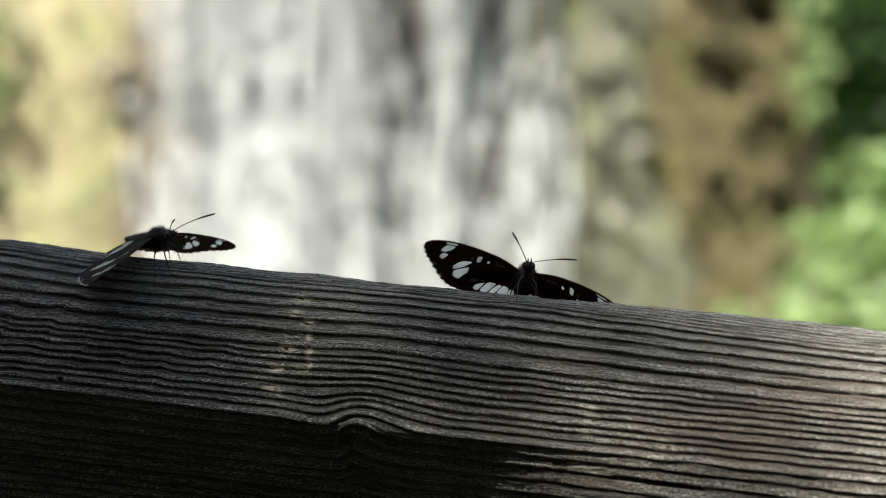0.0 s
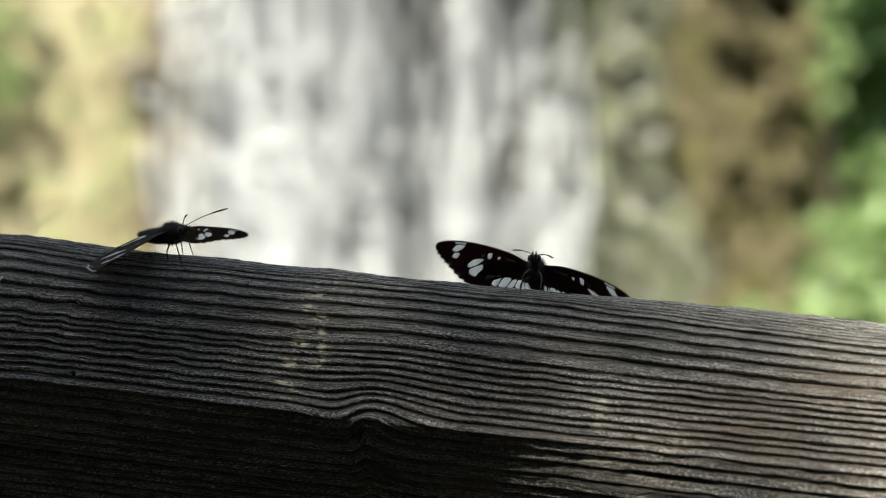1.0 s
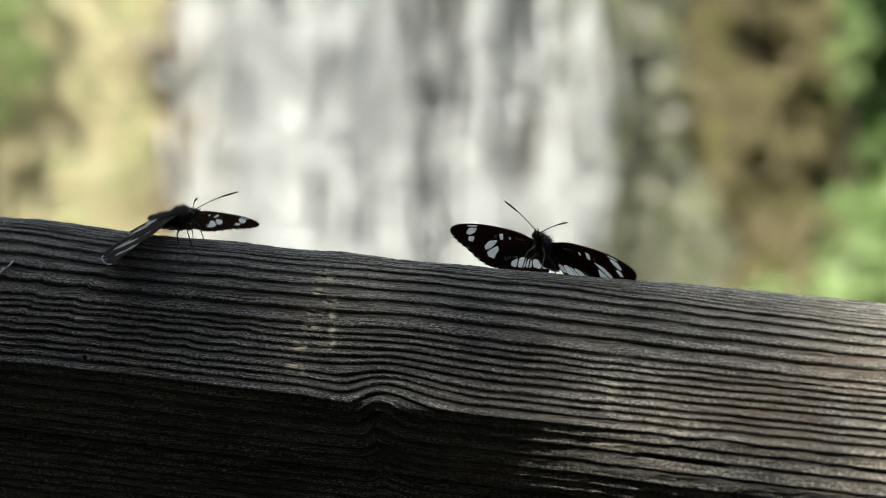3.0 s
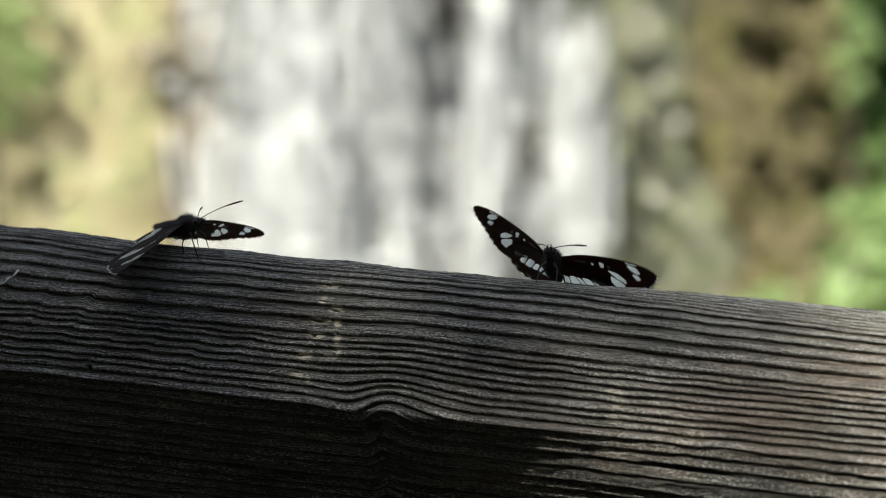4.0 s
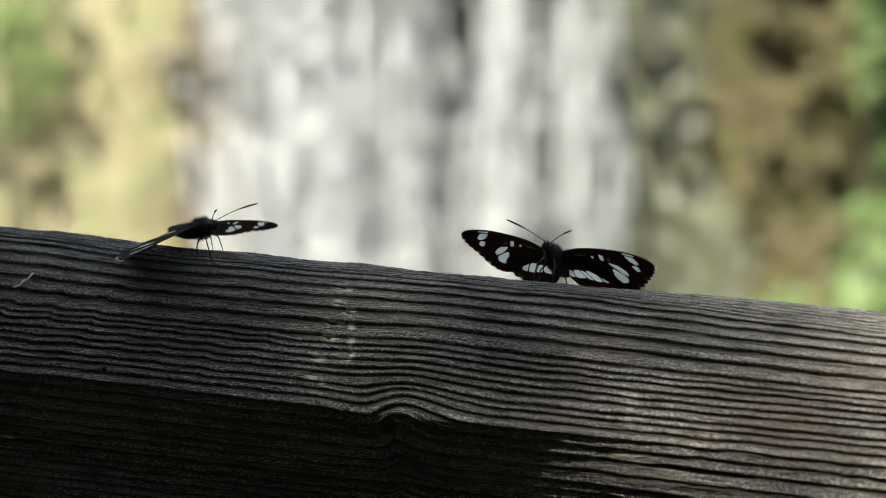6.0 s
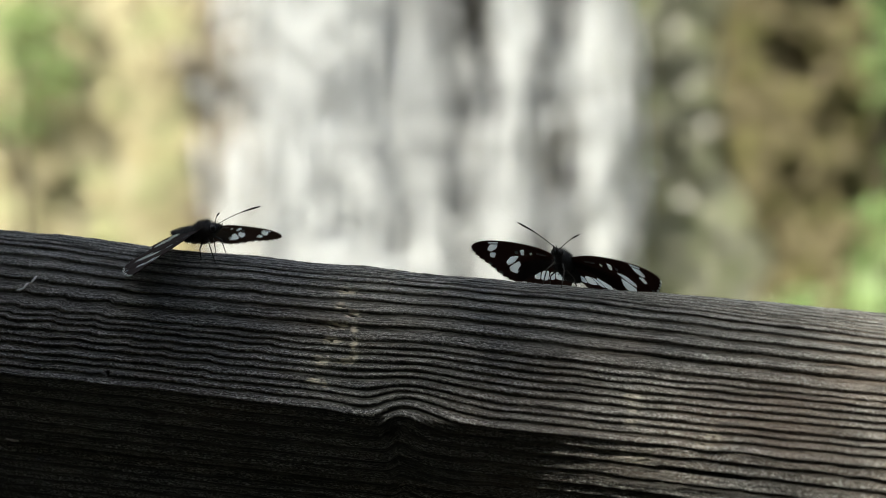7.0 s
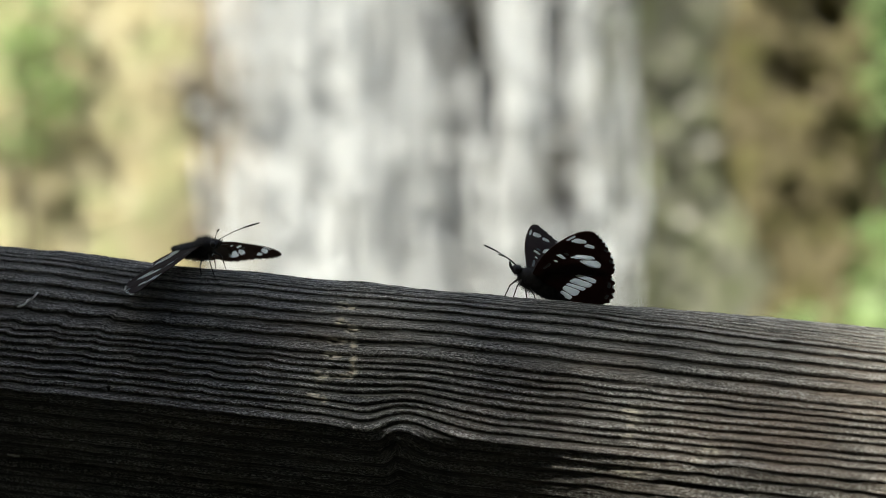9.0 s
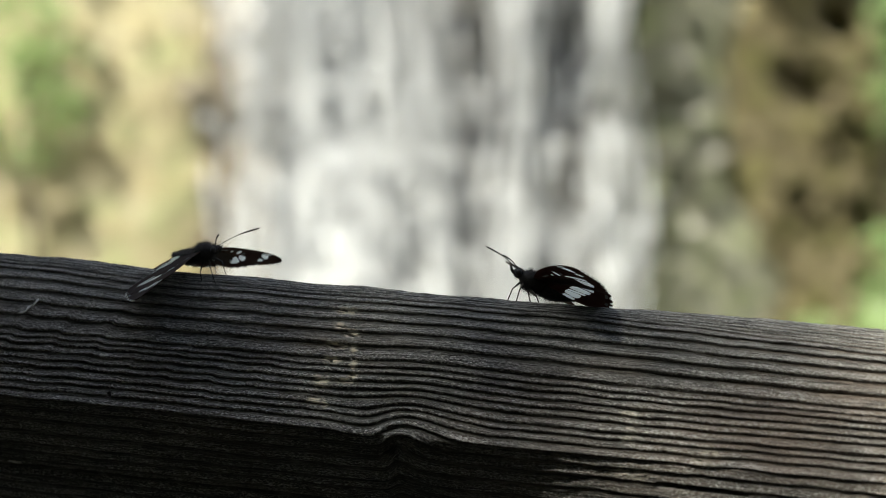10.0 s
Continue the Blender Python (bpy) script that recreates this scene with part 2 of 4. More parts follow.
def outcrop(label, x0, x1, z0, z1, y, count, size, material, seed, hollows=(), relief=0.05):
    """A lumpy rock face with stones set in it; hollows: across, height, size."""
    def hollow(x, z):
        return sum(0.16 * math.exp(-(math.hypot(x - a, z - b) / r) ** 2) for a, b, r in hollows)

    rng = random.Random(seed)
    thing = new("rock_outcrop")
    thing.location = ((x0 + x1) / 2, y, 0)
    hx = (x1 - x0) / 2
    nx, nz, verts, faces = 80, 130, [], []
    for j in range(nz + 1):
        for i in range(nx + 1):
            f = 2 * i / nx - 1
            x, z = f * hx * 1.12, z0 - 0.3 + (z1 - z0 + 0.3) * j / nz
            p = Vector((x * 3 + seed * 5, seed, z * 3))
            xw = x + 0.13 * noise.fractal(Vector((seed * 3.7, z * 2.2, f)), 1.0, 2.0, 3)
            verts.append((xw, 0.10 - relief * noise.fractal(p, 0.9, 2.1, 5) - 0.6 * relief * noise.fractal(p * 4, 0.8, 2.1, 3) + 0.14 * f ** 6 + 0.25 * (j / nz) ** 8 + hollow(x, z), z))
    for j in range(nz):
        for i in range(nx):
            a = j * (nx + 1) + i
            faces.append((a, a + 1, a + nx + 2, a + nx + 1))
    part("rock_face", mesh_of("rock_face", verts, faces, material), thing)
    shapes = []
    for k in range(5):
        bm = bmesh.new()
        blob(bm, (0, 0, 0), (1, 0.7, 0.85), 0.55, 2, 1.9, k * 3.1 + seed)
        shapes.append(bm_mesh("stone", bm, material))
    for i in range(count):
        z = z0 + (z1 - z0) * rng.random()
        f = rng.uniform(-1, 1)
        r = size * rng.choice([0.4, 0.6, 0.8, 1.1, 1.5, 2.0]) * rng.uniform(0.8, 1.2)
        m = pose(f * hx, 0.08 + 0.2 * abs(f) ** 5 + rng.uniform(-0.02, 0.03) + hollow(f * hx, z), z, rng.uniform(-40, 40), rng.uniform(-40, 40), rng.uniform(0, 360))
        part("stone", shapes[i % 5], thing, at=m @ Matrix.Diagonal((r, r, r, 1)))
    return tagged(thing, label, "rock", kind="structure")


def glint_pebble(x, z, r):
    """A flat wet stone added in the rock, tilted to the sun to stand in for a glint."""
    bm = bmesh.new()
    blob(bm, (0, 0, 0), (r, r * 0.9, r * 0.16), 0.03, 3, 1.2, x * 9)
    ob = new("pebble", bm_mesh("pebble", bm, PEBBLE))
    facing = (SUN_DIR + Vector((0, -1, 0.05))).normalized()
    ob.matrix_world = Matrix.Translation((x, 6.035, z)) @ facing.to_track_quat("Z", "Y").to_matrix().to_4x4()
    tagged(ob, "flat wet stone added in the rock to give a sun glint", "stone", "wet stones in the rock")


def leaf_cloud(count, centre, radii, size, material, name, rng, droop=0.0):
    verts, faces = [], []
    for i in range(count):
        while True:
            q = Vector((rng.uniform(-1, 1), rng.uniform(-1, 1), rng.uniform(-1, 1)))
            if q.length < 1 and q.length > 0.25 * rng.random():
                break
        if noise.noise(q * 2.6 + Vector((centre[0], 3, centre[2]))) < -0.12:
            continue
        p = Vector(centre) + Vector((q.x * radii[0], q.y * radii[1], q.z * radii[2]))
        d = Vector((rng.gauss(0, 1), rng.gauss(0, 1), rng.gauss(0, 0.6) - droop)).normalized()
        a = d.cross(Vector((rng.gauss(0, 1), rng.gauss(0, 1), rng.gauss(0, 1)))).normalized()
        nrm = d.cross(a)
        s = size * rng.uniform(0.6, 1.3)
        m = len(verts)
        verts += [p, p + d * s * 0.35 + a * s * 0.26 + nrm * s * 0.05, p + d * s * 0.75 + a * s * 0.2, p + d * s,
                  p + d * s * 0.75 - a * s * 0.2, p + d * s * 0.35 - a * s * 0.26 + nrm * s * 0.05, p + d * s * 0.5 - nrm * s * 0.04]
        faces += [(m, m + 1, m + 6), (m + 1, m + 2, m + 6), (m + 2, m + 3, m + 6), (m + 3, m + 4, m + 6), (m + 4, m + 5, m + 6), (m + 5, m, m + 6)]
    return mesh_of(name, verts, faces, material, smooth=False)


def bushes():
    rng = random.Random(5)
    spots = [((1.30, 5.9, 1.12), (0.34, 0.2, 0.42), 2000, 0.07, LEAF, "bright green sunlit leafy bush beside the rock"),
             ((1.04, 5.85, 1.80), (0.05, 0.1, 0.30), 130, 0.05, LEAF, "green leafy shrub growing on the rock"),
             # stands in the sun; its dark leaf colour paints the shaded gap
             ((1.36, 6.05, 1.82), (0.30, 0.14, 0.42), 2600, 0.08, LEAF_DARK, "leafy shrub on the cliff with shade put into its dark leaf colour"),
             ((-1.47, 6.12, 1.82), (0.20, 0.05, 0.30), 240, 0.06, LEAF, "green leafy plant on the ochre rock"),
             ((0.86, 5.8, 0.92), (0.22, 0.15, 0.14), 260, 0.07, LEAF, "small green fern at the foot of the rock")]
    for c, r, n, s, mat, label in spots:
        shrub = new("shrub")
        shrub.location = (c[0], c[1], 0)
        stem_v, stem_f = tube([(0, 0.1, -0.05), (0.02, 0.06, c[2] * 0.5), (0, 0, c[2])], [0.02, 0.016, 0.008], 6)
        part("stem", mesh_of("stem", stem_v, stem_f, BARK), shrub)
        part("leaves", leaf_cloud(n, (0, 0, c[2]), r, s, mat, "leaves", rng), shrub)
        tagged(shrub, label, "shrub")


# ---- waterfall ----
def strands(rng, at, count, thick, keep):
    """Short uneven threads and drops of water; at() gives a place across and up."""
    verts, faces = [], []
    for i in range(count):
        x, z = at()
        if rng.random() > keep(x, z):
            continue
        y, l, r = rng.uniform(-0.06, 0.05), rng.choice([0.05, 0.1, 0.18, 0.3, 0.5]) * rng.uniform(0.7, 1.3), thick * rng.uniform(0.5, 1.5)
        pts, rad = [], []
        for k in range(5):
            f = k / 4
            pts.append((x + 0.012 * math.sin(i + 3 * f), y, z - l * f))
            rad.append(r * (0.15 + math.sin(math.pi * (0.06 + f * 0.9)) ** 0.8))
        v, f = tube(pts, rad, 5)
        m = len(verts)
        verts += v
        faces += [tuple(a + m for a in q) for q in f]
    return verts, faces


# streams: across, half width, how much water, height at which they begin
STREAMS = [(-0.57, 0.09, 3400, 3.5), (-0.54, 0.14, 1500, 1.62), (-0.76, 0.06, 150, 3.5), (0.005, 0.035, 360, 3.5), (0.27, 0.05, 260, 3.5), (-0.40, 0.10, 1500, 3.5),
           (0.12, 0.06, 220, 3.5), (0.16, 0.12, 140, 1.42), (-0.26, 0.13, 130, 1.36), (-0.37, 0.21, 950, 3.5)]


def waterfall():
    """Standing streams of white water down the rock, with bundles that fall before them."""
    rng = random.Random(11)
    fall = new("waterfall")
    fall.location = (0, 6.0, 0)
    tagged(fall, "white waterfall streaming down dark wet rock", "waterfall")

    def broken(x, z):
        return min(1.0, max(0.3, 0.62 + 0.8 * noise.noise(Vector((x * 7, 1.7, z * 1.6)))))

    for x, width, water, top in STREAMS:
        def at():
            z = rng.uniform(0, top)
            return rng.gauss(x + 0.02 * math.sin(4 * z + 9 * x), width * (1.25 - 0.18 * z)), z

        v, f = strands(rng, at, int(water * 1.25 * top / 3.5 * (2.0 if top < 2 else 1.0)), 0.006, broken)
        tagged(part("water_column", mesh_of("water_column", v, f, FOAM), fall, at=pose(0, 0.05, 0)), kind="stuff")
    moving = []
    for k in range(22):
        x, width, water, top = STREAMS[(0, 3, 0, 4, 2, 3, 5, 0, 4, 3, 9)[k % 11]]
        v, f = strands(rng, lambda: (rng.gauss(0, width), rng.uniform(-0.75, 0.0)), 30, 0.0055, lambda a, b: 1.0)
        ob = part("falling_water", mesh_of("falling_water", v, f, FOAM), fall, at=pose(x + rng.uniform(-0.03, 0.03), -0.06, 3.6))
        tagged(ob, kind="stuff")
        moving.append((ob, ob.location.x, rng.uniform(0, 1.5)))
    bm = bmesh.new()
    for i in range(70):
        blob(bm, (rng.choice([-0.84, -0.72, -0.5, -0.2, 0.1, 0.3]) + rng.gauss(0, 0.06), rng.uniform(-0.15, -0.05), rng.uniform(0.9, 2.1)), [rng.uniform(0.008, 0.024)] * 3, 0.2, 1, 2.0, i)
    tagged(part("spray", bm_mesh("spray", bm, FOAM), fall, "bright drops of spray before the rock"), kind="stuff")
    bm = bmesh.new()
    for i in range(24):
        blob(bm, (rng.gauss(-0.45, 0.25), rng.uniform(-0.2, 0.05), rng.uniform(0.0, 1.15)),
             [rng.uniform(0.01, 0.04)] * 3, 0.4, 1, 2.0, i)
    tagged(part("foam", bm_mesh("foam", bm, FOAM), fall, "white splashing foam at the foot"), kind="stuff")
    return fall, moving


# ---- timber rail ----
YAW, SLOPE = radians(12), math.atan(0.1)
RIDGE = Vector((0, 0, 1.01109))
ALONG = Vector((math.cos(YAW) * math.cos(SLOPE), -math.sin(YAW) * math.cos(SLOPE), -math.sin(SLOPE)))
BACK = Vector((math.sin(YAW), math.cos(YAW), 0))
UP = ALONG.cross(BACK)

# cross-section from the back of the top round the front: across, height (mm)
PROFILE = [(62, -95), (78, -60), (66, -34), (40, -21), (16, -8.5), (6, -2.6), (1.5, -0.3), (-1.2, -1.2), (-3.2, -4.6),
           (-9, -17.5), (-15.0, -31.3), (-17.2, -36.4), (-17.1, -37.7), (-15.8, -39.2), (-12.0, -45), (-7.4, -52.0), (-5.6, -54.6), (-3.0, -55.6), (-2.4, -57), (-0.6, -62),
           (4.0, -72), (14, -88), (26, -104), (44, -108), (62, -95)]


def smooth_profile():
    pts = [np.array(p, float) for p in PROFILE]
    out = []
    for i in range(len(pts) - 1):
        p0, p1, p2, p3 = pts[max(i - 1, 0)], pts[i], pts[i + 1], pts[min(i + 2, len(pts) - 1)]
        for k in np.linspace(0, 1, 24, endpoint=False):
            out.append(0.5 * ((2 * p1) + (p2 - p0) * k + (2 * p0 - 5 * p1 + 4 * p2 - p3) * k ** 2 + (3 * p1 - p0 - 3 * p2 + p3) * k ** 3))
    out.append(pts[-1])
    return np.array(out)


def value_noise(x, y, seed):
    """Smooth noise between -1 and 1 on arrays."""
    rng = np.random.RandomState(seed)
    table = rng.rand(256, 256) * 2 - 1
    xi, yi = np.floor(x).astype(int), np.floor(y).astype(int)
    fx, fy = x - xi, y - yi
    fx, fy = fx * fx * (3 - 2 * fx), fy * fy * (3 - 2 * fy)
    g = lambda a, b: table[a % 256, b % 256]
    return (g(xi, yi) * (1 - fx) + g(xi + 1, yi) * fx) * (1 - fy) + (g(xi, yi + 1) * (1 - fx) + g(xi + 1, yi + 1) * fx) * fy


GNAWED = [(-35.8, 8.2, 2.2, 0.8), (-36.9, 12.4, 1.2, 0.8), (-33.4, 14.3, 1.2, 1.0), (-36.5, 17.8, 2.0, 0.7), (-32.2, 18.3, 0.7, 1.4), (-37.2, 22.1, 1.6, 0.9),
          (-31.3, 22.5, 0.8, 1.3), (-38.9, 28.2, 1.6, 1.3), (-32.6, 27.6, 1.7, 0.6), (-31.0, 26.0, 0.9, 1.0), (-39.6, 33.7, 1.6, 0.7), (-37.0, 34.4, 0.8, 0.8),
          (42.3, 29.4, 1.8, 1.0), (43.6, 32.7, 1.4, 0.9), (42.6, 35.8, 1.4, 0.8), (42.0, 45.7, 1.6, 1.2), (46.3, 46.6, 1.4, 1.2), (63.3, 37.1, 1.8, 0.9), (61.5, 39.6, 1.6, 0.8)]


# width of the growth rings from the crest down the front (mm)
RINGS = [2.6, 3.0, 3.3, 3.8, 4.2, 1.8, 1.7, 2.3, 2.1, 2.0, 2.8, 1.8, 2.2, 2.8, 3.3, 3.5, 4.3, 4.2]


def rail():
    prof = smooth_profile()
    seg = np.hypot(*np.diff(prof, axis=0).T)
    run = np.concatenate([[0], np.cumsum(seg)])
    start = run[np.argmin(np.abs(prof[:, 0]) + np.abs(prof[:, 1]))]       # the crest
    run -= start
    total0, total1 = run[0], run[-1]
    v = np.concatenate([np.linspace(total0, -14, 26)[:-1], np.linspace(-14, 84, 620), np.linspace(84, total1, 16)[1:]])
    fine = np.linspace(-165, 165, 800)
    s = np.concatenate([np.linspace(-950, -170, 60), fine, np.linspace(170, 950, 60)])
    pa, pb = np.interp(v, run, prof[:, 0]), np.interp(v, run, prof[:, 1])
    ta, tb = np.gradient(pa, v), np.gradient(pb, v)
    ln = np.hypot(ta, tb) + 1e-9
    na, nb = tb / ln, -ta / ln                                           # outward
    S, V = np.meshgrid(s, v, indexing="ij")
    # growth rings bend round the knot and waver along the beam
    rise = np.clip(40 - V, -6, 40)
    s0 = -15.0 + 0.23 * rise
    bump = np.where(S < s0, np.exp(-((S - s0) / (6.0 + 0.55 * rise)) ** 2), np.exp(-(np.abs(S - s0) / (10.0 + 0.7 * rise)) ** 1.5))
    lift = 4.2 * np.where(V < 42, np.exp((V - 42) / 16.5), np.exp((42 - V) / 30))
    G = V + lift * bump - 0.9 * np.exp(-((S + 24) / 7) ** 2 - ((V - 40) / 6) ** 2)
    G -= 1.9 * np.clip((S - 20) / 60, 0, 1.3) * np.exp(-(V / 17) ** 2)
    G += 0.45 * value_noise(S / 46, V / 16, 1) + 0.22 * value_noise(S / 9, V / 5, 2) + 0.05 * value_noise(S / 2.6, V / 1.3, 63)
    chatter = np.clip((-42 - S) / 20, 0, 1) * np.exp(-((V - 24) / 13) ** 4)
    tooth = ((S + 0.55 * V) / 12.5 + 0.15 * value_noise(S / 14, V / 9, 3)) % 1
    G += chatter * 0.55 * (0.6 + 0.8 * value_noise(S / 11, V / 6, 12)) * (np.sin(math.pi * tooth ** 4) - 0.3)
    rng = np.random.RandomState(7)
    edges = [total0 - 10]
    while edges[-1] < 3.6:
        edges.append(edges[-1] + (0.75 if edges[-1] > -4 else 2.35) * rng.uniform(0.6, 1.4))
    edges[-1] = 4.9
    for wide_ring in RINGS:
        edges.append(edges[-1] + wide_ring)
    while edges[-1] < total1 + 30:
        edges.append(edges[-1] + 3.0 * rng.uniform(0.6, 1.4))
    edges = np.array(edges)
    idx = np.clip(np.searchsorted(edges, G) - 1, 0, len(edges) - 2)
    ph = (G - edges[idx]) / (edges[idx + 1] - edges[idx])
    wide = np.minimum(1.0, (edges[idx + 1] - edges[idx]) / 2.2)
    strength = 0.75 + 0.4 * rng.rand(len(edges))[idx]
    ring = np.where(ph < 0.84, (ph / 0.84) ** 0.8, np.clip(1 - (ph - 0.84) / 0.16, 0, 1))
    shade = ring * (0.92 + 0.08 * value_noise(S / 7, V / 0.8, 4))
    depth = 1.45 * wide * strength * (0.92 + 0.25 * value_noise(S / 21, G / 1.6, 5)) * np.interp(V, [3, 7, 15, 40, 48], [0.5, 0.6, 1.0, 1.0, 0.55])
    depth *= 1 - 0.25 * np.clip((-20 - S) / 40, 0, 1)
    h = depth * (shade - 0.6)
    # finer rings inside the broad ones
    gap = np.diff(edges)
    sub = np.sort(np.concatenate([edges, edges[:-1] + gap * (0.28 + 0.12 * rng.rand(len(gap))), edges[:-1] + gap * (0.58 + 0.14 * rng.rand(len(gap)))]))
    k2 = np.clip(np.searchsorted(sub, G + 0.12 * value_noise(S / 13, G / 1.5, 61)) - 1, 0, len(sub) - 2)
    p2 = np.clip((G - sub[k2]) / (sub[k2 + 1] - sub[k2]), 0, 1)
    fade = np.clip(0.55 + 1.1 * value_noise(S / 19, G / 2.2, 62), 0, 1)
    notch = np.exp(-((1 - p2) / 0.16) ** 2) * fade
    h -= 0.2 * notch * wide
    # finer grooves are darkened in the colour mask too
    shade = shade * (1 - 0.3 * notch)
    h += 0.10 * value_noise(S / 9, G / 0.55, 6) + 0.09 * value_noise(S / 1.4, G / 0.4, 8) + 0.06 * value_noise(S / 0.8, V / 0.6, 10)
    h += 0.35 * value_noise(S / 60, V / 22, 9) + 0.08 * value_noise(S / 3.4, G / 0.9, 64) + 0.10 * value_noise(S / 5.5, V / 2.6, 65)
    h -= 0.4 * chatter * np.exp(-((tooth - 0.95) / 0.05) ** 2) * np.clip(0.5 + value_noise(S / 9, V / 3, 21), 0, 1)
    h += 0.5 * np.exp(-((S + 14) / 12) ** 2 - ((V - 36) / 5) ** 2)         # swelling over the knot
    h -= 0.25 * np.exp(-((S + 76) / 9) ** 4 - (V / 3.5) ** 2) + 0.35 * value_noise(S / 16, V / 9, 14) * np.exp(-(V / 5) ** 2)
    # the knot
    kx, kv = (S + 18.6) / 2.4, (V - 46.4) / 2.5
    kr = np.hypot(kx, kv)
    whorl = np.sin(kr * 9 - np.arctan2(kv, kx) + 2 * value_noise(S / 1.5, V / 1.5, 41))
    h += -2.4 * np.exp(-(kr / (0.95 + 0.25 * value_noise(S / 1.2, V / 1.2, 42))) ** 4) + 1.7 * np.exp(-(np.hypot(kx + 0.3, kv + 0.1) / 0.55) ** 2) + 0.1 * np.exp(-((kr - 1.45) / 0.4) ** 2) + 0.35 * whorl * np.exp(-(kr / 1.6) ** 2)
    # insect hole, gnawed marks and a split
    hole = np.exp(-(np.hypot(S + 95.8, V - 37.6) / 0.75) ** 4)
    h -= 1.5 * hole
    raw = np.zeros_like(S)
    for a, b, ra, rb in GNAWED:
        jag = 1 + 0.5 * value_noise(S / 0.7, V / 0.5, int(a * 10) % 97 + 120)
        m = np.exp(-((np.hypot((S - a) / ra, (V - b) / rb) / (1.3 * jag)) ** 4))
        weak = 1.0 if a < 0 else 0.55
        pit = m * np.clip(2.6 * value_noise(S / 1.3, V / 0.4, 33) - 0.7, 0, 1)
        h -= weak * (0.25 * m + 0.9 * pit)
        raw = np.maximum(raw, m * weak * (1 - pit))
        # gnawed pits get painted dark through the same mask
        shade = shade * (1 - 0.75 * weak * pit)
    split = np.exp(-((V - 48.5 - 0.03 * (S - 53)) / 0.8) ** 2) * np.clip(1 - np.abs((S - 62) / 12) ** 4, 0, 1)
    h -= 2.6 * split
    coarse = (np.abs(S) > 168)
    h = np.where(coarse, h * 0.3, h)
    turn = np.clip((S - 2) / 70, 0, 1)
    turn = turn * turn * (3 - 2 * turn)
    A, B = pa[None, :] + na[None, :] * h - 0.5 * turn * np.clip(V - 39.5, 0, 14), pb[None, :] + nb[None, :] * h + 1.3 * np.clip((-88 - S) / 32, 0, 1) * np.exp(-(np.clip(V, -30, 60) / 11) ** 2)
    P = (np.array(RIDGE)[None, None, :] + (S[..., None] * np.array(ALONG) + A[..., None] * np.array(BACK) + B[..., None] * np.array(UP)) * 1e-3)
    P = P.reshape(-1, 3)
    ns, nv = len(s), len(v)
    i, j = np.meshgrid(np.arange(ns - 1), np.arange(nv - 1), indexing="ij")
    a = (i * nv + j).ravel()
    quads = np.stack([a, a + 1, a + nv + 1, a + nv], 1)
    me = bpy.data.meshes.new("timber")
    me.vertices.add(len(P))
    me.vertices.foreach_set("co", (P - np.array(RIDGE)).ravel())
    me.loops.add(quads.size)
    me.loops.foreach_set("vertex_index", quads.ravel())
    me.polygons.add(len(quads))
    me.polygons.foreach_set("loop_start", np.arange(0, quads.size, 4))
    me.polygons.foreach_set("use_smooth", np.ones(len(quads), bool))
    # first mask: low in grooves, pits, hole and knot, where dark is painted
    for nm, arr in (("ridge_shade", np.clip(shade * (1 - hole) * (1 - 0.5 * np.exp(-(kr / 0.8) ** 4)) + 0.15, 0, 1)), ("raw", raw), ("crest", np.exp(-(np.clip(V, -20, 80) / 20) ** 2))):
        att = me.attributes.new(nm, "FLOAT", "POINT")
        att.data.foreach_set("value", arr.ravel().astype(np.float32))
    grain = me.attributes.new("grain", "FLOAT_VECTOR", "POINT")
    grain.data.foreach_set("vector", (np.stack([S, G, h * 0.3], -1) * 1e-3).ravel().astype(np.float32))
    me.update(calc_edges=True)
    me.validate()
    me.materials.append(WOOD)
    rail_thing = new("handrail")
    rail_thing.location = RIDGE
    part("timber", me, rail_thing, "grey weathered grooved timber with a knot")
    for s_end in (-880, 880):
        at = ALONG * s_end * 1e-3 + BACK * 0.03 + UP * -0.09
        bm = bmesh.new()
        bmesh.ops.create_cube(bm, size=1.0)
        top, bottom = at.z, -RIDGE.z - 0.1
        for q in bm.verts:
            q.co = Vector((at.x + q.co.x * 0.09, at.y + q.co.y * 0.09, (top + bottom) / 2 + q.co.z * (top - bottom)))
        bmesh.ops.bevel(bm, geom=bm.edges[:], offset=0.008, segments=2, affect="EDGES")
        post = bm_mesh("post", bm, WOOD, False)
        att = post.attributes.new("grain", "FLOAT_VECTOR", "POINT")
        for k, q in enumerate(post.vertices):
            att.data[k].vector = (q.co.z, q.co.x + q.co.y, 0)
        att = post.attributes.new("ridge_shade", "FLOAT", "POINT")
        att.data.foreach_set("value", [0.8] * len(post.vertices))
        part("post", post, rail_thing)
    tagged(rail_thing, "weathered grey timber handrail with deep grain and a knot", "handrail")


def on_rail(s, back, height):
    """A place by the rail: mm along, back from and above its crest."""
    return RIDGE + (ALONG * s + BACK * back + UP * height) * 1e-3


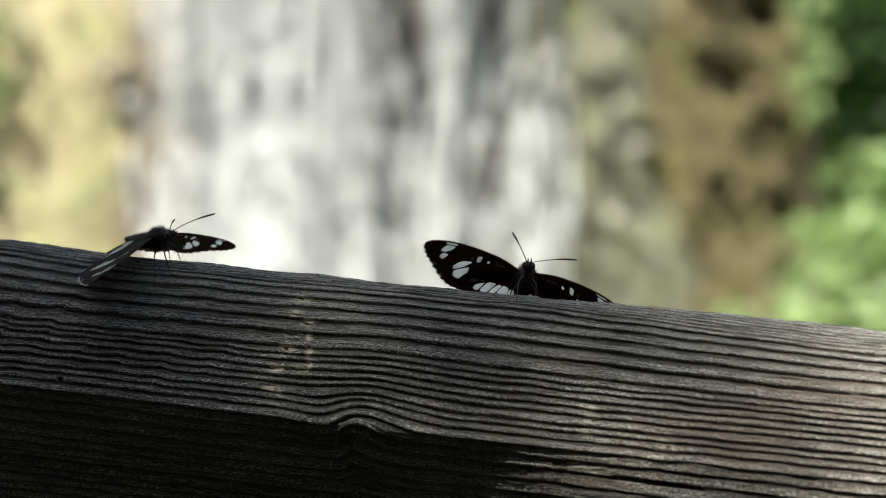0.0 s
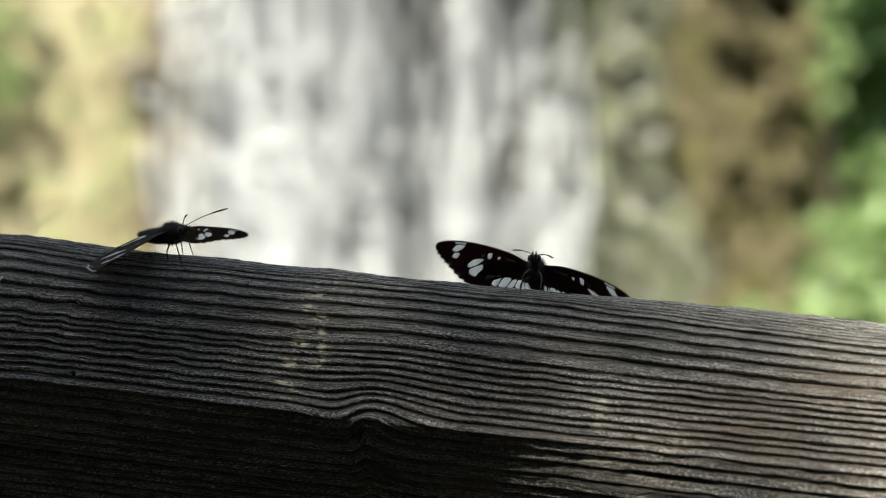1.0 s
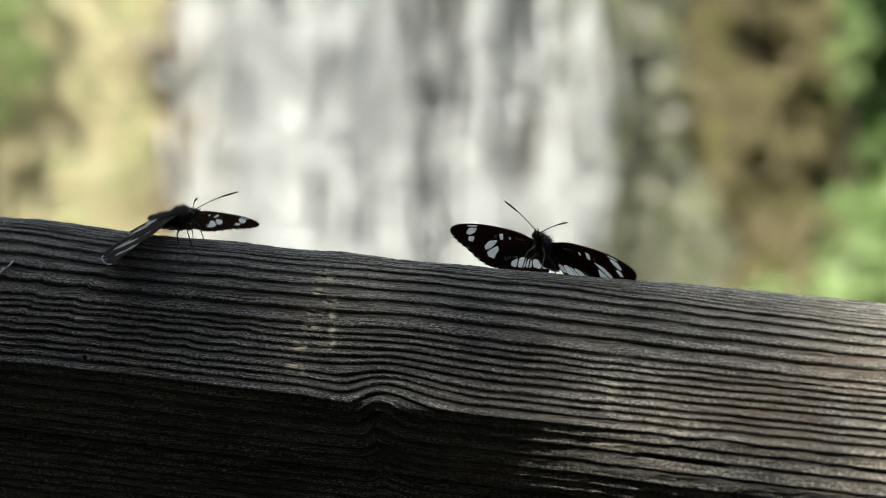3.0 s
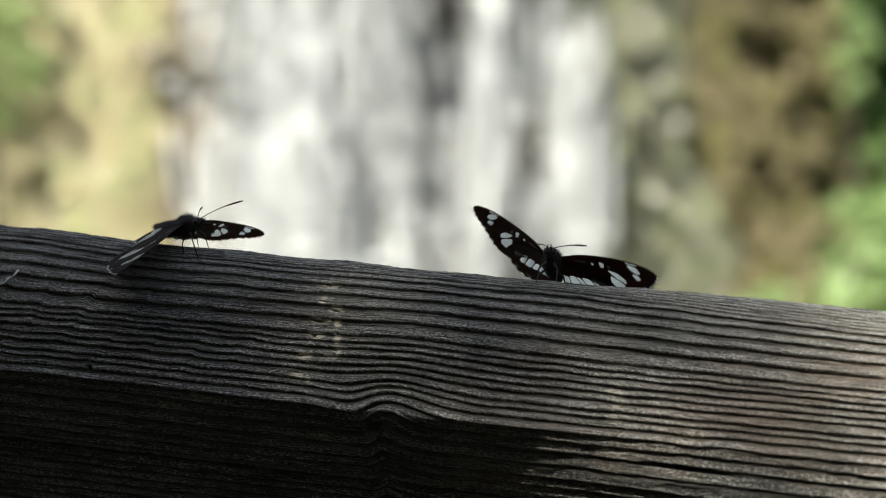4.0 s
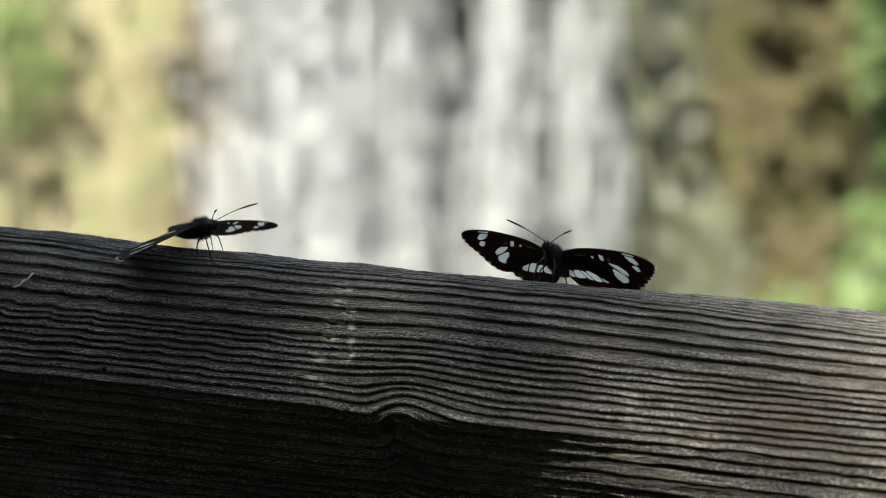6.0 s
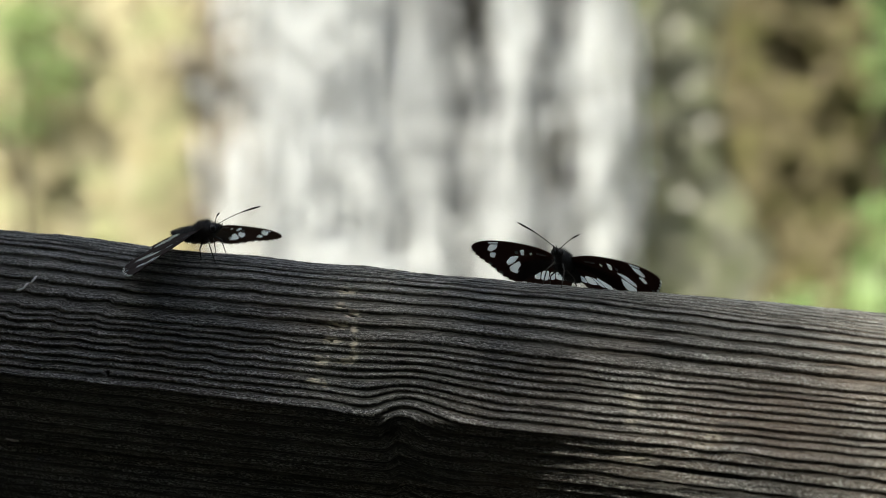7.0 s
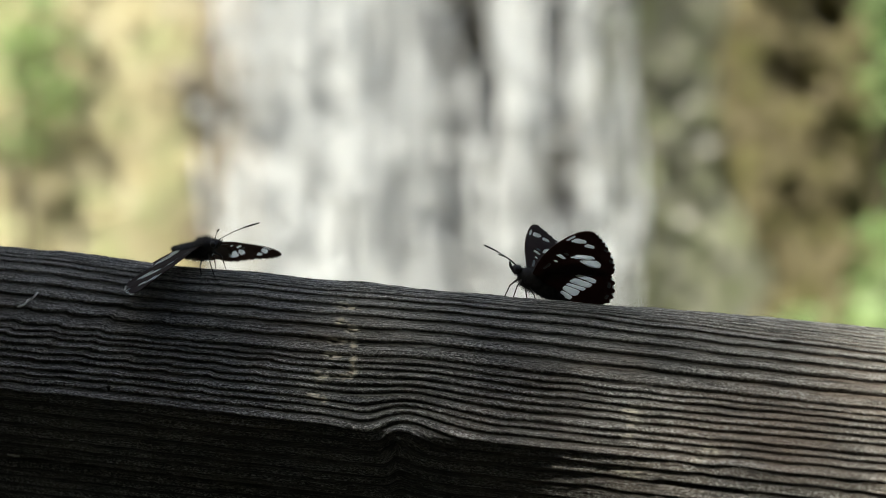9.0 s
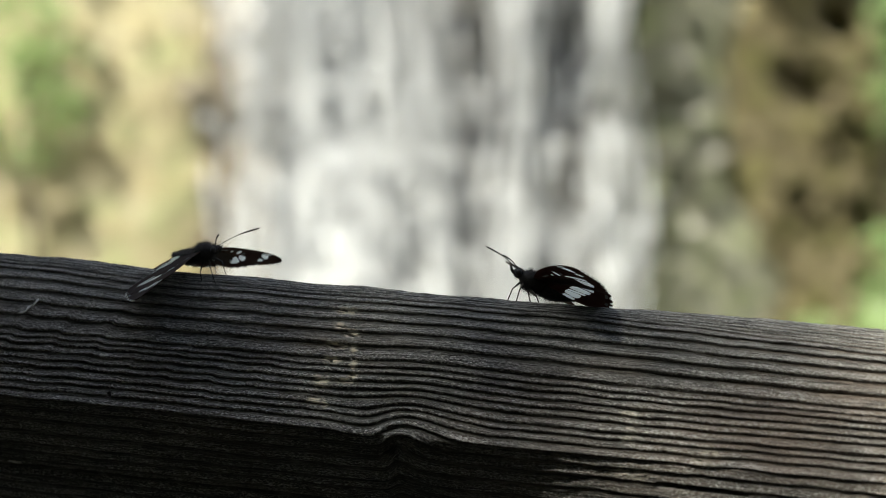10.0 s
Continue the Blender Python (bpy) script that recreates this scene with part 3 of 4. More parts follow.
def fibre_on_rail():
    for pts, r in (([(-122.1, 12.4), (-122.4, 13.0), (-123.1, 14.4), (-124.2, 15.0), (-124.8, 16.3), (-126.0, 17.0), (-126.6, 17.1)], 0.28), ([(-128.0, 64.6), (-126.2, 65.2), (-124.6, 65.2)], 0.3)):
        prof = smooth_profile()
        run = np.concatenate([[0], np.cumsum(np.hypot(*np.diff(prof, axis=0).T))])
        run -= run[np.argmin(np.abs(prof[:, 0]) + np.abs(prof[:, 1]))]
        places = [on_rail(s, np.interp(v, run, prof[:, 0]) - 0.7, np.interp(v, run, prof[:, 1]) + 0.2) for s, v in pts]
        base = places[0]
        vv, ff = tube([p - base for p in places], [r * 0.9e-3, r * 1.2e-3, r * 0.8e-3, r * 1.2e-3, r * 0.75e-3, r * 1.1e-3, r * 0.6e-3][:len(pts)], 6)
        ob = new("plant_fibre", mesh_of("plant_fibre", vv, ff, FIBRE))
        ob.location = base
        tagged(ob, "pale dry curled fibre stuck on the timber", "fibre")


# ---- butterflies ----
FOREWING = [(0.0, 0.9), (1.1, 1.9), (6.3, 3.4), (12.5, 4.1), (18.9, 3.7), (23.4, 2.7), (25.6, 1.5), (26.5, 0.1), (26.4, -1.6), (25.3, -3.6), (23.7, -5.8),
            (21.7, -8.2), (19.7, -10.1), (17.4, -11.3), (15.0, -11.2), (9.5, -7.2), (3.5, -3.2), (0.0, -1.4)]
HINDWING = [(0.0, 0.4), (5.0, 0.2), (10.5, -2.2), (14.6, -6.2), (16.3, -10.2), (16.1, -13.0), (14.9, -15.0), (12.6, -16.8), (10.3, -18.0), (7.9, -18.5), (5.2, -17.2),
            (2.2, -14.6), (0.1, -10.2), (-0.5, -5.0)]
FORE_SPOTS = [[(17.9, 3.1), (20.9, 2.7), (20.7, 2.2), (18.3, 2.5)], [(18.4, 1.9), (20.6, 1.6), (21.8, -0.3), (21.0, -0.8), (19.3, 0.3)], [(19.7, -1.2), (21.3, -1.3), (21.9, -2.7), (20.8, -3.1)],
              [(13.2, -1.5), (15.8, -2.2), (17.7, -4.4), (17.6, -5.5), (15.5, -4.3)], [(13.8, -3.7), (15.5, -4.8), (17.3, -6.1), (17.3, -7.3), (15.8, -7.9), (14.1, -6.2)],
              [(10.9, 1.3), (12.1, 0.7), (12.1, -0.9), (11.2, -0.6)], [(8.7, 0.6), (9.5, 0.2), (9.3, -0.4), (8.8, -0.1)]]
FORE_FAINT = [[(13.0, 0.3), (13.9, 0.0), (13.8, -0.8), (13.1, -0.6)], [(22.4, -5.0), (23.3, -4.8), (22.9, -6.0), (22.3, -6.0)], [(20.2, -7.9), (21.1, -7.8), (20.4, -9.0), (19.8, -8.8)], [(4.5, 0.9), (7.2, 0.9), (7.2, 0.2), (4.6, 0.3)]]
HIND_SPOTS = [[(0.2, -7.4), (2.0, -7.3), (2.3, -10.3), (0.6, -10.4)], [(2.4, -7.2), (3.9, -6.9), (5.1, -10.5), (3.6, -10.8), (2.6, -10.1)], [(4.3, -6.8), (5.4, -7.0), (7.3, -10.9), (5.7, -10.9)],
              [(5.8, -6.7), (8.0, -7.3), (9.7, -11.2), (7.8, -11.2)], [(8.4, -6.7), (9.8, -7.1), (11.6, -10.9), (10.2, -11.4)]]
HIND_FAINT = [[(10.2, -6.7), (12.4, -7.0), (13.0, -9.4), (11.4, -9.2)], [(12.0, -14.4), (13.4, -13.6), (13.8, -14.3), (12.4, -15.1)], [(8.2, -16.2), (9.8, -15.8), (10.0, -16.5), (8.4, -16.9)]]


def rounded(poly, times=2, cut=0.25):
    for _ in range(times):
        out = []
        for i, p in enumerate(poly):
            q = poly[(i + 1) % len(poly)]
            out += [((1 - cut) * p[0] + cut * q[0], (1 - cut) * p[1] + cut * q[1]), (cut * p[0] + (1 - cut) * q[0], cut * p[1] + (1 - cut) * q[1])]
        poly = out
    return poly


def scalloped(poly, first, last, waves, depth):
    """Rounds an outline and scallops it between two of its corners."""
    a, b = Vector(poly[first]), Vector(poly[last])
    pts = rounded(poly, 3)
    out = []
    key = [min(range(len(pts)), key=lambda i: (Vector(pts[i]) - c).length) for c in (a, b)]
    c = Vector((6.0, -4.0))
    for i, p in enumerate(pts):
        v = Vector(p)
        if key[0] <= i <= key[1]:
            f = (i - key[0]) / (key[1] - key[0])
            v += (c - v).normalized() * depth * (0.5 - 0.5 * math.cos(2 * math.pi * waves * f)) * min(1, 6 * f, 6 * (1 - f))
        out.append((v.x, v.y))
    return out


def dense(poly, step):
    out = []
    for i, p in enumerate(poly):
        q = poly[(i + 1) % len(poly)]
        n = max(1, int(math.hypot(q[0] - p[0], q[1] - p[1]) / step))
        out += [(p[0] + (q[0] - p[0]) * k / n, p[1] + (q[1] - p[1]) * k / n) for k in range(n)]
    return out


def inside(p, poly):
    c = False
    for i in range(len(poly)):
        (x0, y0), (x1, y1) = poly[i], poly[i - 1]
        if (y0 > p[1]) != (y1 > p[1]) and p[0] < (x1 - x0) * (p[1] - y0) / (y1 - y0) + x0:
            c = not c
    return c


def wing_sheets(outline, spots, seed):
    """Splits a wing into its dark sheet and its spots; each as points (mm) and triangles."""
    rng = random.Random(seed)
    grown = []
    for sp in spots:
        cx, cy = sum(p[0] for p in sp) / len(sp), sum(p[1] for p in sp) / len(sp)
        grown.append([(cx + (p[0] - cx) * 1.13, cy + (p[1] - cy) * 1.13) for p in sp])
    loops = [dense(outline, 0.5)] + [rounded(sp, 2, 0.16) for sp in grown]
    pts, edges = [], []
    for lp in loops:
        m = len(pts)
        pts += [Vector(p) for p in lp]
        edges += [(m + i, m + (i + 1) % len(lp)) for i in range(len(lp))]
    xs, ys = [p[0] for p in outline], [p[1] for p in outline]
    x = min(xs)
    while x < max(xs):
        y = min(ys)
        while y < max(ys):
            q = (x + rng.uniform(-0.2, 0.2), y + rng.uniform(-0.2, 0.2))
            if inside(q, outline):
                pts.append(Vector(q))
            y += 1.1
        x += 1.1
    co, _, tri, _, _, _ = delaunay_2d_cdt(pts, edges, [], 0, 1e-4)
    sheets = [[] for _ in loops]
    for t in tri:
        c = ((co[t[0]].x + co[t[1]].x + co[t[2]].x) / 3, (co[t[0]].y + co[t[1]].y + co[t[2]].y) / 3)
        if not inside(c, loops[0]):
            continue
        for k in range(1, len(loops)):
            if inside(c, loops[k]):
                sheets[k].append(t)
                break
        else:
            sheets[0].append(t)
    return co, sheets


def wing_height(o, f):
    """Camber, and folds along the veins that fan out from the root (mm)."""
    r = math.hypot(o, f)
    a = math.atan2(f, o + 1e-6)
    return 0.9 * math.sin(min(1, r / 27) * math.pi) * 0.6 - 0.0016 * r * r + 0.12 * math.sin(a * 15) * min(1, r / 8)


def sheet_mesh(name, co, tris, side, material, thick=0.06, lift=0.0):
    used = sorted({i for t in tris for i in t})
    back = {i: k for k, i in enumerate(used)}
    verts, faces, n = [], [], len(used)
    for sgn in (1, -1):
        for i in used:
            o, f = co[i].x, co[i].y
            verts.append((side * o * 1e-3, -f * 1e-3, (wing_height(o, f) + lift + sgn * thick) * 1e-3))
    rim = {}
    for t in tris:
        a, b, c = (back[i] for i in t)
        up = (a, b, c) if side < 0 else (c, b, a)
        faces.append(up)
        faces.append(tuple(q + n for q in reversed(up)))
        for p, q in zip(up, up[1:] + up[:1]):
            rim[(p, q)] = 1
    for p, q in list(rim):
        if (q, p) not in rim:
            faces.append((q, p, p + n, q + n))
    return mesh_of(name, verts, faces, material, smooth=True)


def fringe_mesh(outline, side, reach):
    """Short white scales in the notches of the outer margin."""
    n, verts, faces = len(outline), [], []
    c = Vector((6.0, -4.0))
    away = [(Vector(p) - c).length for p in outline]
    for i in range(n):
        if away[i] < reach * 0.7 or away[i] > min(away[i - 2], away[(i + 2) % n]) or outline[i][1] > 0:
            continue
        for j in (-1, 0):
            p, q = Vector(outline[(i + j) % n]), Vector(outline[(i + j + 1) % n])
            d = ((p + q) / 2 - c).normalized() * 0.32
            m = len(verts)
            for z in (0.09, -0.09):
                for v in (p - d * 0.3, q - d * 0.3, q + d, p + d):
                    verts.append((side * v.x * 1e-3, -v.y * 1e-3, (wing_height(v.x, v.y) + z) * 1e-3))
            faces += [(m, m + 1, m + 2, m + 3), (m + 7, m + 6, m + 5, m + 4), (m, m + 4, m + 5, m + 1), (m + 1, m + 5, m + 6, m + 2), (m + 2, m + 6, m + 7, m + 3), (m + 3, m + 7, m + 4, m)]
    return mesh_of("fringe", verts, faces, SPOT, smooth=False)


def make_wings():
    """Meshes of the wings, shared by both butterflies."""
    out = {}
    def broad(poly, k):
        return [(o, f * k if f < 0 else f) for o, f in poly]

    fore = scalloped(broad(FOREWING, 1.15), 7, 13, 9, 0.6)
    hind = scalloped(broad(HINDWING, 1.02), 4, 10, 6, 0.8)
    for kind, outline, white, faint in (("forewing", fore, [broad(q, 1.15) for q in FORE_SPOTS], [broad(q, 1.15) for q in FORE_FAINT]),
                                        ("hindwing", hind, [broad(q, 1.03) for q in HIND_SPOTS], [broad(q, 1.03) for q in HIND_FAINT])):
        co, sheets = wing_sheets(outline, white + faint, 3)
        for side in (-1, 1):
            meshes = [sheet_mesh(kind, co, sheets[0], side, WING)]
            for k, tri in enumerate(sheets[1:]):
                meshes.append(sheet_mesh("wing_spot", co, tri, side, SPOT if k < len(white) else FAINT))
            out[kind, side] = meshes
            out[kind, side, "fringe"] = fringe_mesh(outline, side, 14.5 if kind == "forewing" else 12.5)
    return out


def ellipsoid(bm, place, size, seg=16, freq=3.0, lumps=0.03):
    got = bmesh.ops.create_uvsphere(bm, u_segments=seg, v_segments=seg // 2 + 2, radius=1.0)["verts"]
    for v in got:
        r = 1 + lumps * noise.noise(v.co * freq)
        v.co = Vector((v.co.x * size[0] * r, v.co.y * size[1] * r, v.co.z * size[2] * r)) + Vector(place)


def body_meshes():
    """Body parts; the abdomen in two shapes, bent up and straight."""
    mm = 1e-3
    out = {}
    bm = bmesh.new()
    ellipsoid(bm, (0, -0.6 * mm, 0.2 * mm), (2.3 * mm, 4.0 * mm, 2.7 * mm), lumps=0.08)
    out["thorax"] = bm_mesh("thorax", bm, BODY)
    n = 22
    rad = [(1.45 * (1 - (k / n) ** 3) ** 0.7 * (0.75 + 0.35 * math.sin(math.pi * min(1, 0.25 + k / n))) * (1 if k % 3 else 0.93) + 0.12) * mm for k in range(n + 1)]
    for bent, rise in ((True, 2.4), (False, 2.0)):
        pts = [(0, (2.2 + 10.5 * k / n) * mm, (0.1 + rise * (k / n) ** 1.5) * mm) for k in range(n + 1)]
        plump = [r * (1.35 if bent else 1.3) for r in rad]
        out["abdomen", bent] = mesh_of("abdomen", *tube(pts, plump, 14), BODY)
        rng = random.Random(8)
        verts, faces = [], []
        for i in range(1500):
            k = rng.randint(1, n - 1)
            a = rng.uniform(0, 2 * math.pi)
            side = Vector((math.cos(a), 0, math.sin(a)))
            p = Vector(pts[k]) + side * plump[k] + Vector((0, rng.uniform(-0.25, 0.25) * mm, 0))
            tip = p + (side + Vector((rng.gauss(0, 0.3), 0.9, rng.gauss(0, 0.3)))).normalized() * rng.uniform(0.4, 0.9) * mm
            w = Vector((0.026 * mm, 0, 0.016 * mm))
            m = len(verts)
            verts += [p + w, p - w, p + Vector((0, 0, 0.03 * mm)), tip]
            faces += [(m, m + 1, m + 3), (m + 1, m + 2, m + 3), (m + 2, m, m + 3)]
        out["abdomen_hair", bent] = mesh_of("abdomen_hair", verts, faces, HAIR)
    bm = bmesh.new()
    ellipsoid(bm, (0, -5.2 * mm, 0.3 * mm), (1.35 * mm, 1.3 * mm, 1.3 * mm), 14)
    out["head"] = bm_mesh("head", bm, BODY)
    for sd in (-1, 1):
        bm = bmesh.new()
        ellipsoid(bm, (sd * 1.05 * mm, -5.6 * mm, 0.35 * mm), (0.75 * mm, 0.85 * mm, 0.95 * mm), 14, lumps=0)
        out["eye", sd] = bm_mesh("eye", bm, EYE)
        v, f = tube([(sd * 0.35 * mm, -6.2 * mm, -0.4 * mm), (sd * 0.45 * mm, -7.2 * mm, 0.1 * mm), (sd * 0.4 * mm, -8.1 * mm, 1.0 * mm)], [0.28 * mm, 0.3 * mm, 0.1 * mm], 7)
        out["palp", sd] = mesh_of("palp", v, f, HAIR)
    # the antenna lies along -y from its base
    k = 14
    v, f = tube([(0, -12.3 * mm * i / k, 0.5 * mm * math.sin(math.pi * i / k)) for i in range(k + 1)],
                [(0.11 if i < 9 else 0.11 + 0.14 * math.sin(math.pi * min(1, (i - 8) / 6.6))) * mm for i in range(k + 1)], 7)
    out["antenna"] = mesh_of("antenna", v, f, BODY)
    for name, spread, base, count, length, seed in (("thorax_hair", (2.3, 3.9, 2.7), (0, -0.6, 0.2), 2600, 1.1, 2), ("head_hair", (1.3, 1.25, 1.25), (0, -5.2, 0.3), 420, 0.7, 4)):
        rng = random.Random(seed)
        verts, faces = [], []
        for i in range(count):
            d = Vector((rng.gauss(0, 1), rng.gauss(0, 1), rng.gauss(0, 1))).normalized()
            if d.y < -0.75:
                continue
            p = Vector((d.x * spread[0], d.y * spread[1], d.z * spread[2])) + Vector(base)
            tip = p + (d + Vector((rng.gauss(0, 0.35), 0.4 + rng.gauss(0, 0.35), rng.gauss(0, 0.3)))).normalized() * length * rng.uniform(0.5, 1.3)
            a = d.cross(Vector((rng.gauss(0, 1), rng.gauss(0, 1), 1))).normalized() * 0.026
            b = d.cross(a).normalized() * 0.026
            m = len(verts)
            verts += [(p + a) * mm, (p - a * 0.5 + b) * mm, (p - a * 0.5 - b) * mm, tip * mm]
            faces += [(m, m + 1, m + 3), (m + 1, m + 2, m + 3), (m + 2, m, m + 3)]
        out[name] = mesh_of(name, verts, faces, HAIR)
    return out


WINGS = make_wings()
BODIES = body_meshes()


def leg_mesh(hip, foot, bow):
    """A thin jointed leg from hip to foot (mm)."""
    h, f = Vector(hip), Vector(foot)
    knee = h.lerp(f, 0.42) + Vector(bow)
    ankle = h.lerp(f, 0.8) + Vector(bow) * 0.35
    pts = [h, h.lerp(knee, 0.5), knee, knee.lerp(ankle, 0.5), ankle, f]
    return mesh_of("leg", *tube([p * 1e-3 for p in pts], [r * 1e-3 for r in (0.3, 0.26, 0.17, 0.17, 0.13, 0.1)], 7), LEG)


def butterfly(label, pitch, feet, antennae):
    """A butterfly that faces -y, its origin at the wing roots' height in the thorax; feet in mm, level with the world."""
    thing = new("butterfly")
    tagged(thing, label, "butterfly", "butterflies on the rail")
    for name in ("thorax", "abdomen", "head"):
        key = (name, pitch > 20) if name == "abdomen" else name
        p = part(name, BODIES[key], thing)
        key = ("abdomen_hair", pitch > 20) if name == "abdomen" else name + "_hair"
        tagged(part(name + "_hair", BODIES[key], p, "short dark fuzzy hair"), kind="stuff")
    head = [c for c in thing.children if c.name.startswith("head")][0]
    for sd in (-1, 1):
        part("eye", BODIES["eye", sd], head, "glossy black compound eye")
        part("palp", BODIES["palp", sd], head)
    level = Matrix.Rotation(radians(pitch), 3, "X")
    for hip, foot, bow in feet:
        part("leg", leg_mesh(hip, level @ Vector(foot), level @ Vector(bow)), thing)
    moved = {}
    for sd, key in ((-1, "right"), (1, "left")):
        at = antennae[0 if sd < 0 else 1]
        moved["antenna", sd] = part("antenna", BODIES["antenna"], thing, "thin clubbed antenna", at)
        for kind in ("forewing", "hindwing"):
            meshes = WINGS[kind, sd]
            wing = part(kind, meshes[0], thing, "black-brown " + kind + " with white spots", pose(sd * 1.2e-3, 0, 1e-3))
            for k, me in enumerate(meshes[1:]):
                part("wing_spot", me, wing, "translucent white spot" if me.materials[0] == SPOT else "faint grey spot")
            tagged(part("fringe", WINGS[kind, sd, "fringe"], wing, "white dashes along the wing edge"), kind="stuff")
            moved[kind, sd] = wing
    return thing, moved


def antenna_pose(sd, out, up):
    """Antenna from the head, turned outwards and up by degrees."""
    return pose(sd * 0.45e-3, -6.0e-3, 1.1e-3) @ Matrix.Rotation(radians(sd * out), 4, "Z") @ Matrix.Rotation(radians(-up), 4, "X")


def stance(s, back, height, yaw, pitch, roll):
    return Matrix.Translation(on_rail(s, back, height)) @ Matrix.Rotation(radians(yaw), 4, "Z") @ Matrix.Rotation(radians(-pitch), 4, "X") @ Matrix.Rotation(radians(roll), 4, "Y")


# ---- unseen dark bank, added behind the viewer to block skylight ----
def skylight_bank():
    n, m, verts, faces = 90, 24, [], []
    for j in range(m + 1):
        for i in range(n + 1):
            a = radians(-205 + 230 * i / n)
            r = 5.2 + 0.9 * noise.fractal(Vector((i * 0.16, j * 0.2, 4)), 1.0, 2.0, 4) + 0.9 * (j / m) ** 2
            verts.append((r * math.cos(a) * 1.15, r * math.sin(a) - 0.6, -0.3 + 5.9 * j / m))
    for j in range(m):
        for i in range(n):
            a = j * (n + 1) + i
            faces.append((a, a + 1, a + n + 2, a + n + 1))
    ob = new("backdrop", mesh_of("unseen_bank", verts, faces, BANK))
    tagged(ob, "unseen dark bank added behind the viewer to block skylight", "bank", kind="structure")


# ---- unseen shade tree, added behind the viewer ----
def shade_tree():
    """An added leafy tree, out of view; a gap in its crown lets soft sun on one stretch of the rail."""
    rng = random.Random(21)
    tree = new("tree")
    base = Vector((-2.2, -3.4, 0))
    tree.location = base
    part("trunk", mesh_of("trunk", *tube([(0, 0, -0.2), (0.03, 0.02, 0.8), (-0.02, 0.05, 1.7), (0.1, 0.1, 3.0), (0.15, 0.2, 4.8)], [0.2, 0.16, 0.14, 0.11, 0.05], 12), BARK), tree)
    e1 = (ALONG - SUN_DIR * ALONG.dot(SUN_DIR)).normalized()
    e2 = SUN_DIR.cross(e1)
    mid = RIDGE - UP * 0.02
    for k in range(8):
        a = Vector((0.05, 0.08, 2.2 + 0.3 * k))
        b = mid + SUN_DIR * rng.uniform(3.8, 4.8) + e1 * rng.uniform(-1.8, -0.3) + e2 * rng.uniform(-1.2, 1.2) - base
        part("branch", mesh_of("branch", *tube([a, a.lerp(b, 0.5) + Vector((0, 0, 0.2)), b], [0.05, 0.03, 0.01], 7), BARK), tree)

    def bough(spread, count, size, keep):
        verts, faces = [], []
        for i in range(count):
            p, q, d = rng.uniform(*spread[0]), rng.uniform(*spread[1]), rng.uniform(*spread[2])
            if rng.random() > keep(p, q):
                continue
            at = mid + SUN_DIR * d + e1 * p + e2 * q - base
            way = Vector((rng.gauss(0, 1), rng.gauss(0, 1), rng.gauss(0, 0.5))).normalized()
            a = way.cross(Vector((rng.gauss(0, 0.6), rng.gauss(0, 0.6), 1))).normalized()
            up = way.cross(a)
            r, m = size * rng.uniform(0.7, 1.3), len(verts)
            verts += [at, at + way * r * 0.4 + a * r * 0.28, at + way * r, at + way * r * 0.4 - a * r * 0.28, at + way * r * 0.5 + up * r * 0.05]
            faces += [(m, m + 1, m + 4), (m + 1, m + 2, m + 4), (m + 2, m + 3, m + 4), (m + 3, m, m + 4)]
        part("bough", mesh_of("bough", verts, faces, LEAF_DARK, smooth=False), tree)

    # leaf density set so that sun on the rail grows along it
    def edge(p, q):
        clear = max(0.001, min(0.97, 0.165 * min(1, max(0, (p + 0.09) / 0.085)) + 0.85 * min(1, max(0, (p - 0.052 + 0.015 * noise.noise(Vector((p * 14, q * 14, 2)))) / 0.062)) ** 1.3))
        return min(1.0, -math.log(clear) / 7.0)

    def crown(p, q):
        if -0.16 < p < 0.42 and abs(q) < 0.4:
            return 0.0
        rough = 0.35 * noise.noise(Vector((p * 1.7, q * 1.7, 5)))
        return 1.0 if (p / 2.5) ** 2 + ((q + 0.9) / 1.9) ** 2 < 1 + rough else 0.0

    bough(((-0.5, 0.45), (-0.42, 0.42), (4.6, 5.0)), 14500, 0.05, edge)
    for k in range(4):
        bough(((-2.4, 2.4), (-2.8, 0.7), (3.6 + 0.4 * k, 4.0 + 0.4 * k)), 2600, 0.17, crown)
    tagged(tree, "unseen leafy tree added to shade the rail", "tree")


# ---- the place ----
ground()
cliff()
outcrop("sunlit ochre rock with yellow moss", -2.5, -0.97, 0.0, 2.9, 6.1, 240, 0.018, ROCK_OCHRE, 1, relief=0.012)
outcrop("damp grey-brown rock rib beside the falling water", -1.12, -0.62, 0.0, 2.9, 6.16, 160, 0.02, ROCK_TAN, 6, relief=0.03)
outcrop("dark wet rock behind the falling water", -1.05, 0.5, 0.0, 3.4, 6.45, 200, 0.05, ROCK_WET, 2)
outcrop("pale mossy tufa beside the falling water", 0.27, 0.70, 0.0, 3.0, 5.98, 290, 0.015, ROCK_GREEN, 3, relief=0.014)
outcrop("brown tufa pillar with dark hollows", 0.62, 1.08, 0.0, 3.2, 5.95, 290, 0.018, ROCK_BROWN, 4, ((-0.085, 1.17, 0.08), (-0.03, 1.73, 0.06), (0.09, 1.92, 0.05), (-0.09, 1.4, 0.035)), relief=0.02)
outcrop("shaded brown rock behind green shrubs", 1.0, 2.4, 0.0, 3.2, 6.4, 120, 0.09, ROCK_BROWN, 5)
skylight_bank()
# stones added where glints of the sun are wanted on the rock
for x, z, r in ((0.57, 1.54, 0.026), (0.50, 1.33, 0.027), (0.52, 1.66, 0.022), (0.49, 1.83, 0.022)):
    glint_pebble(x, z, r)
bushes()
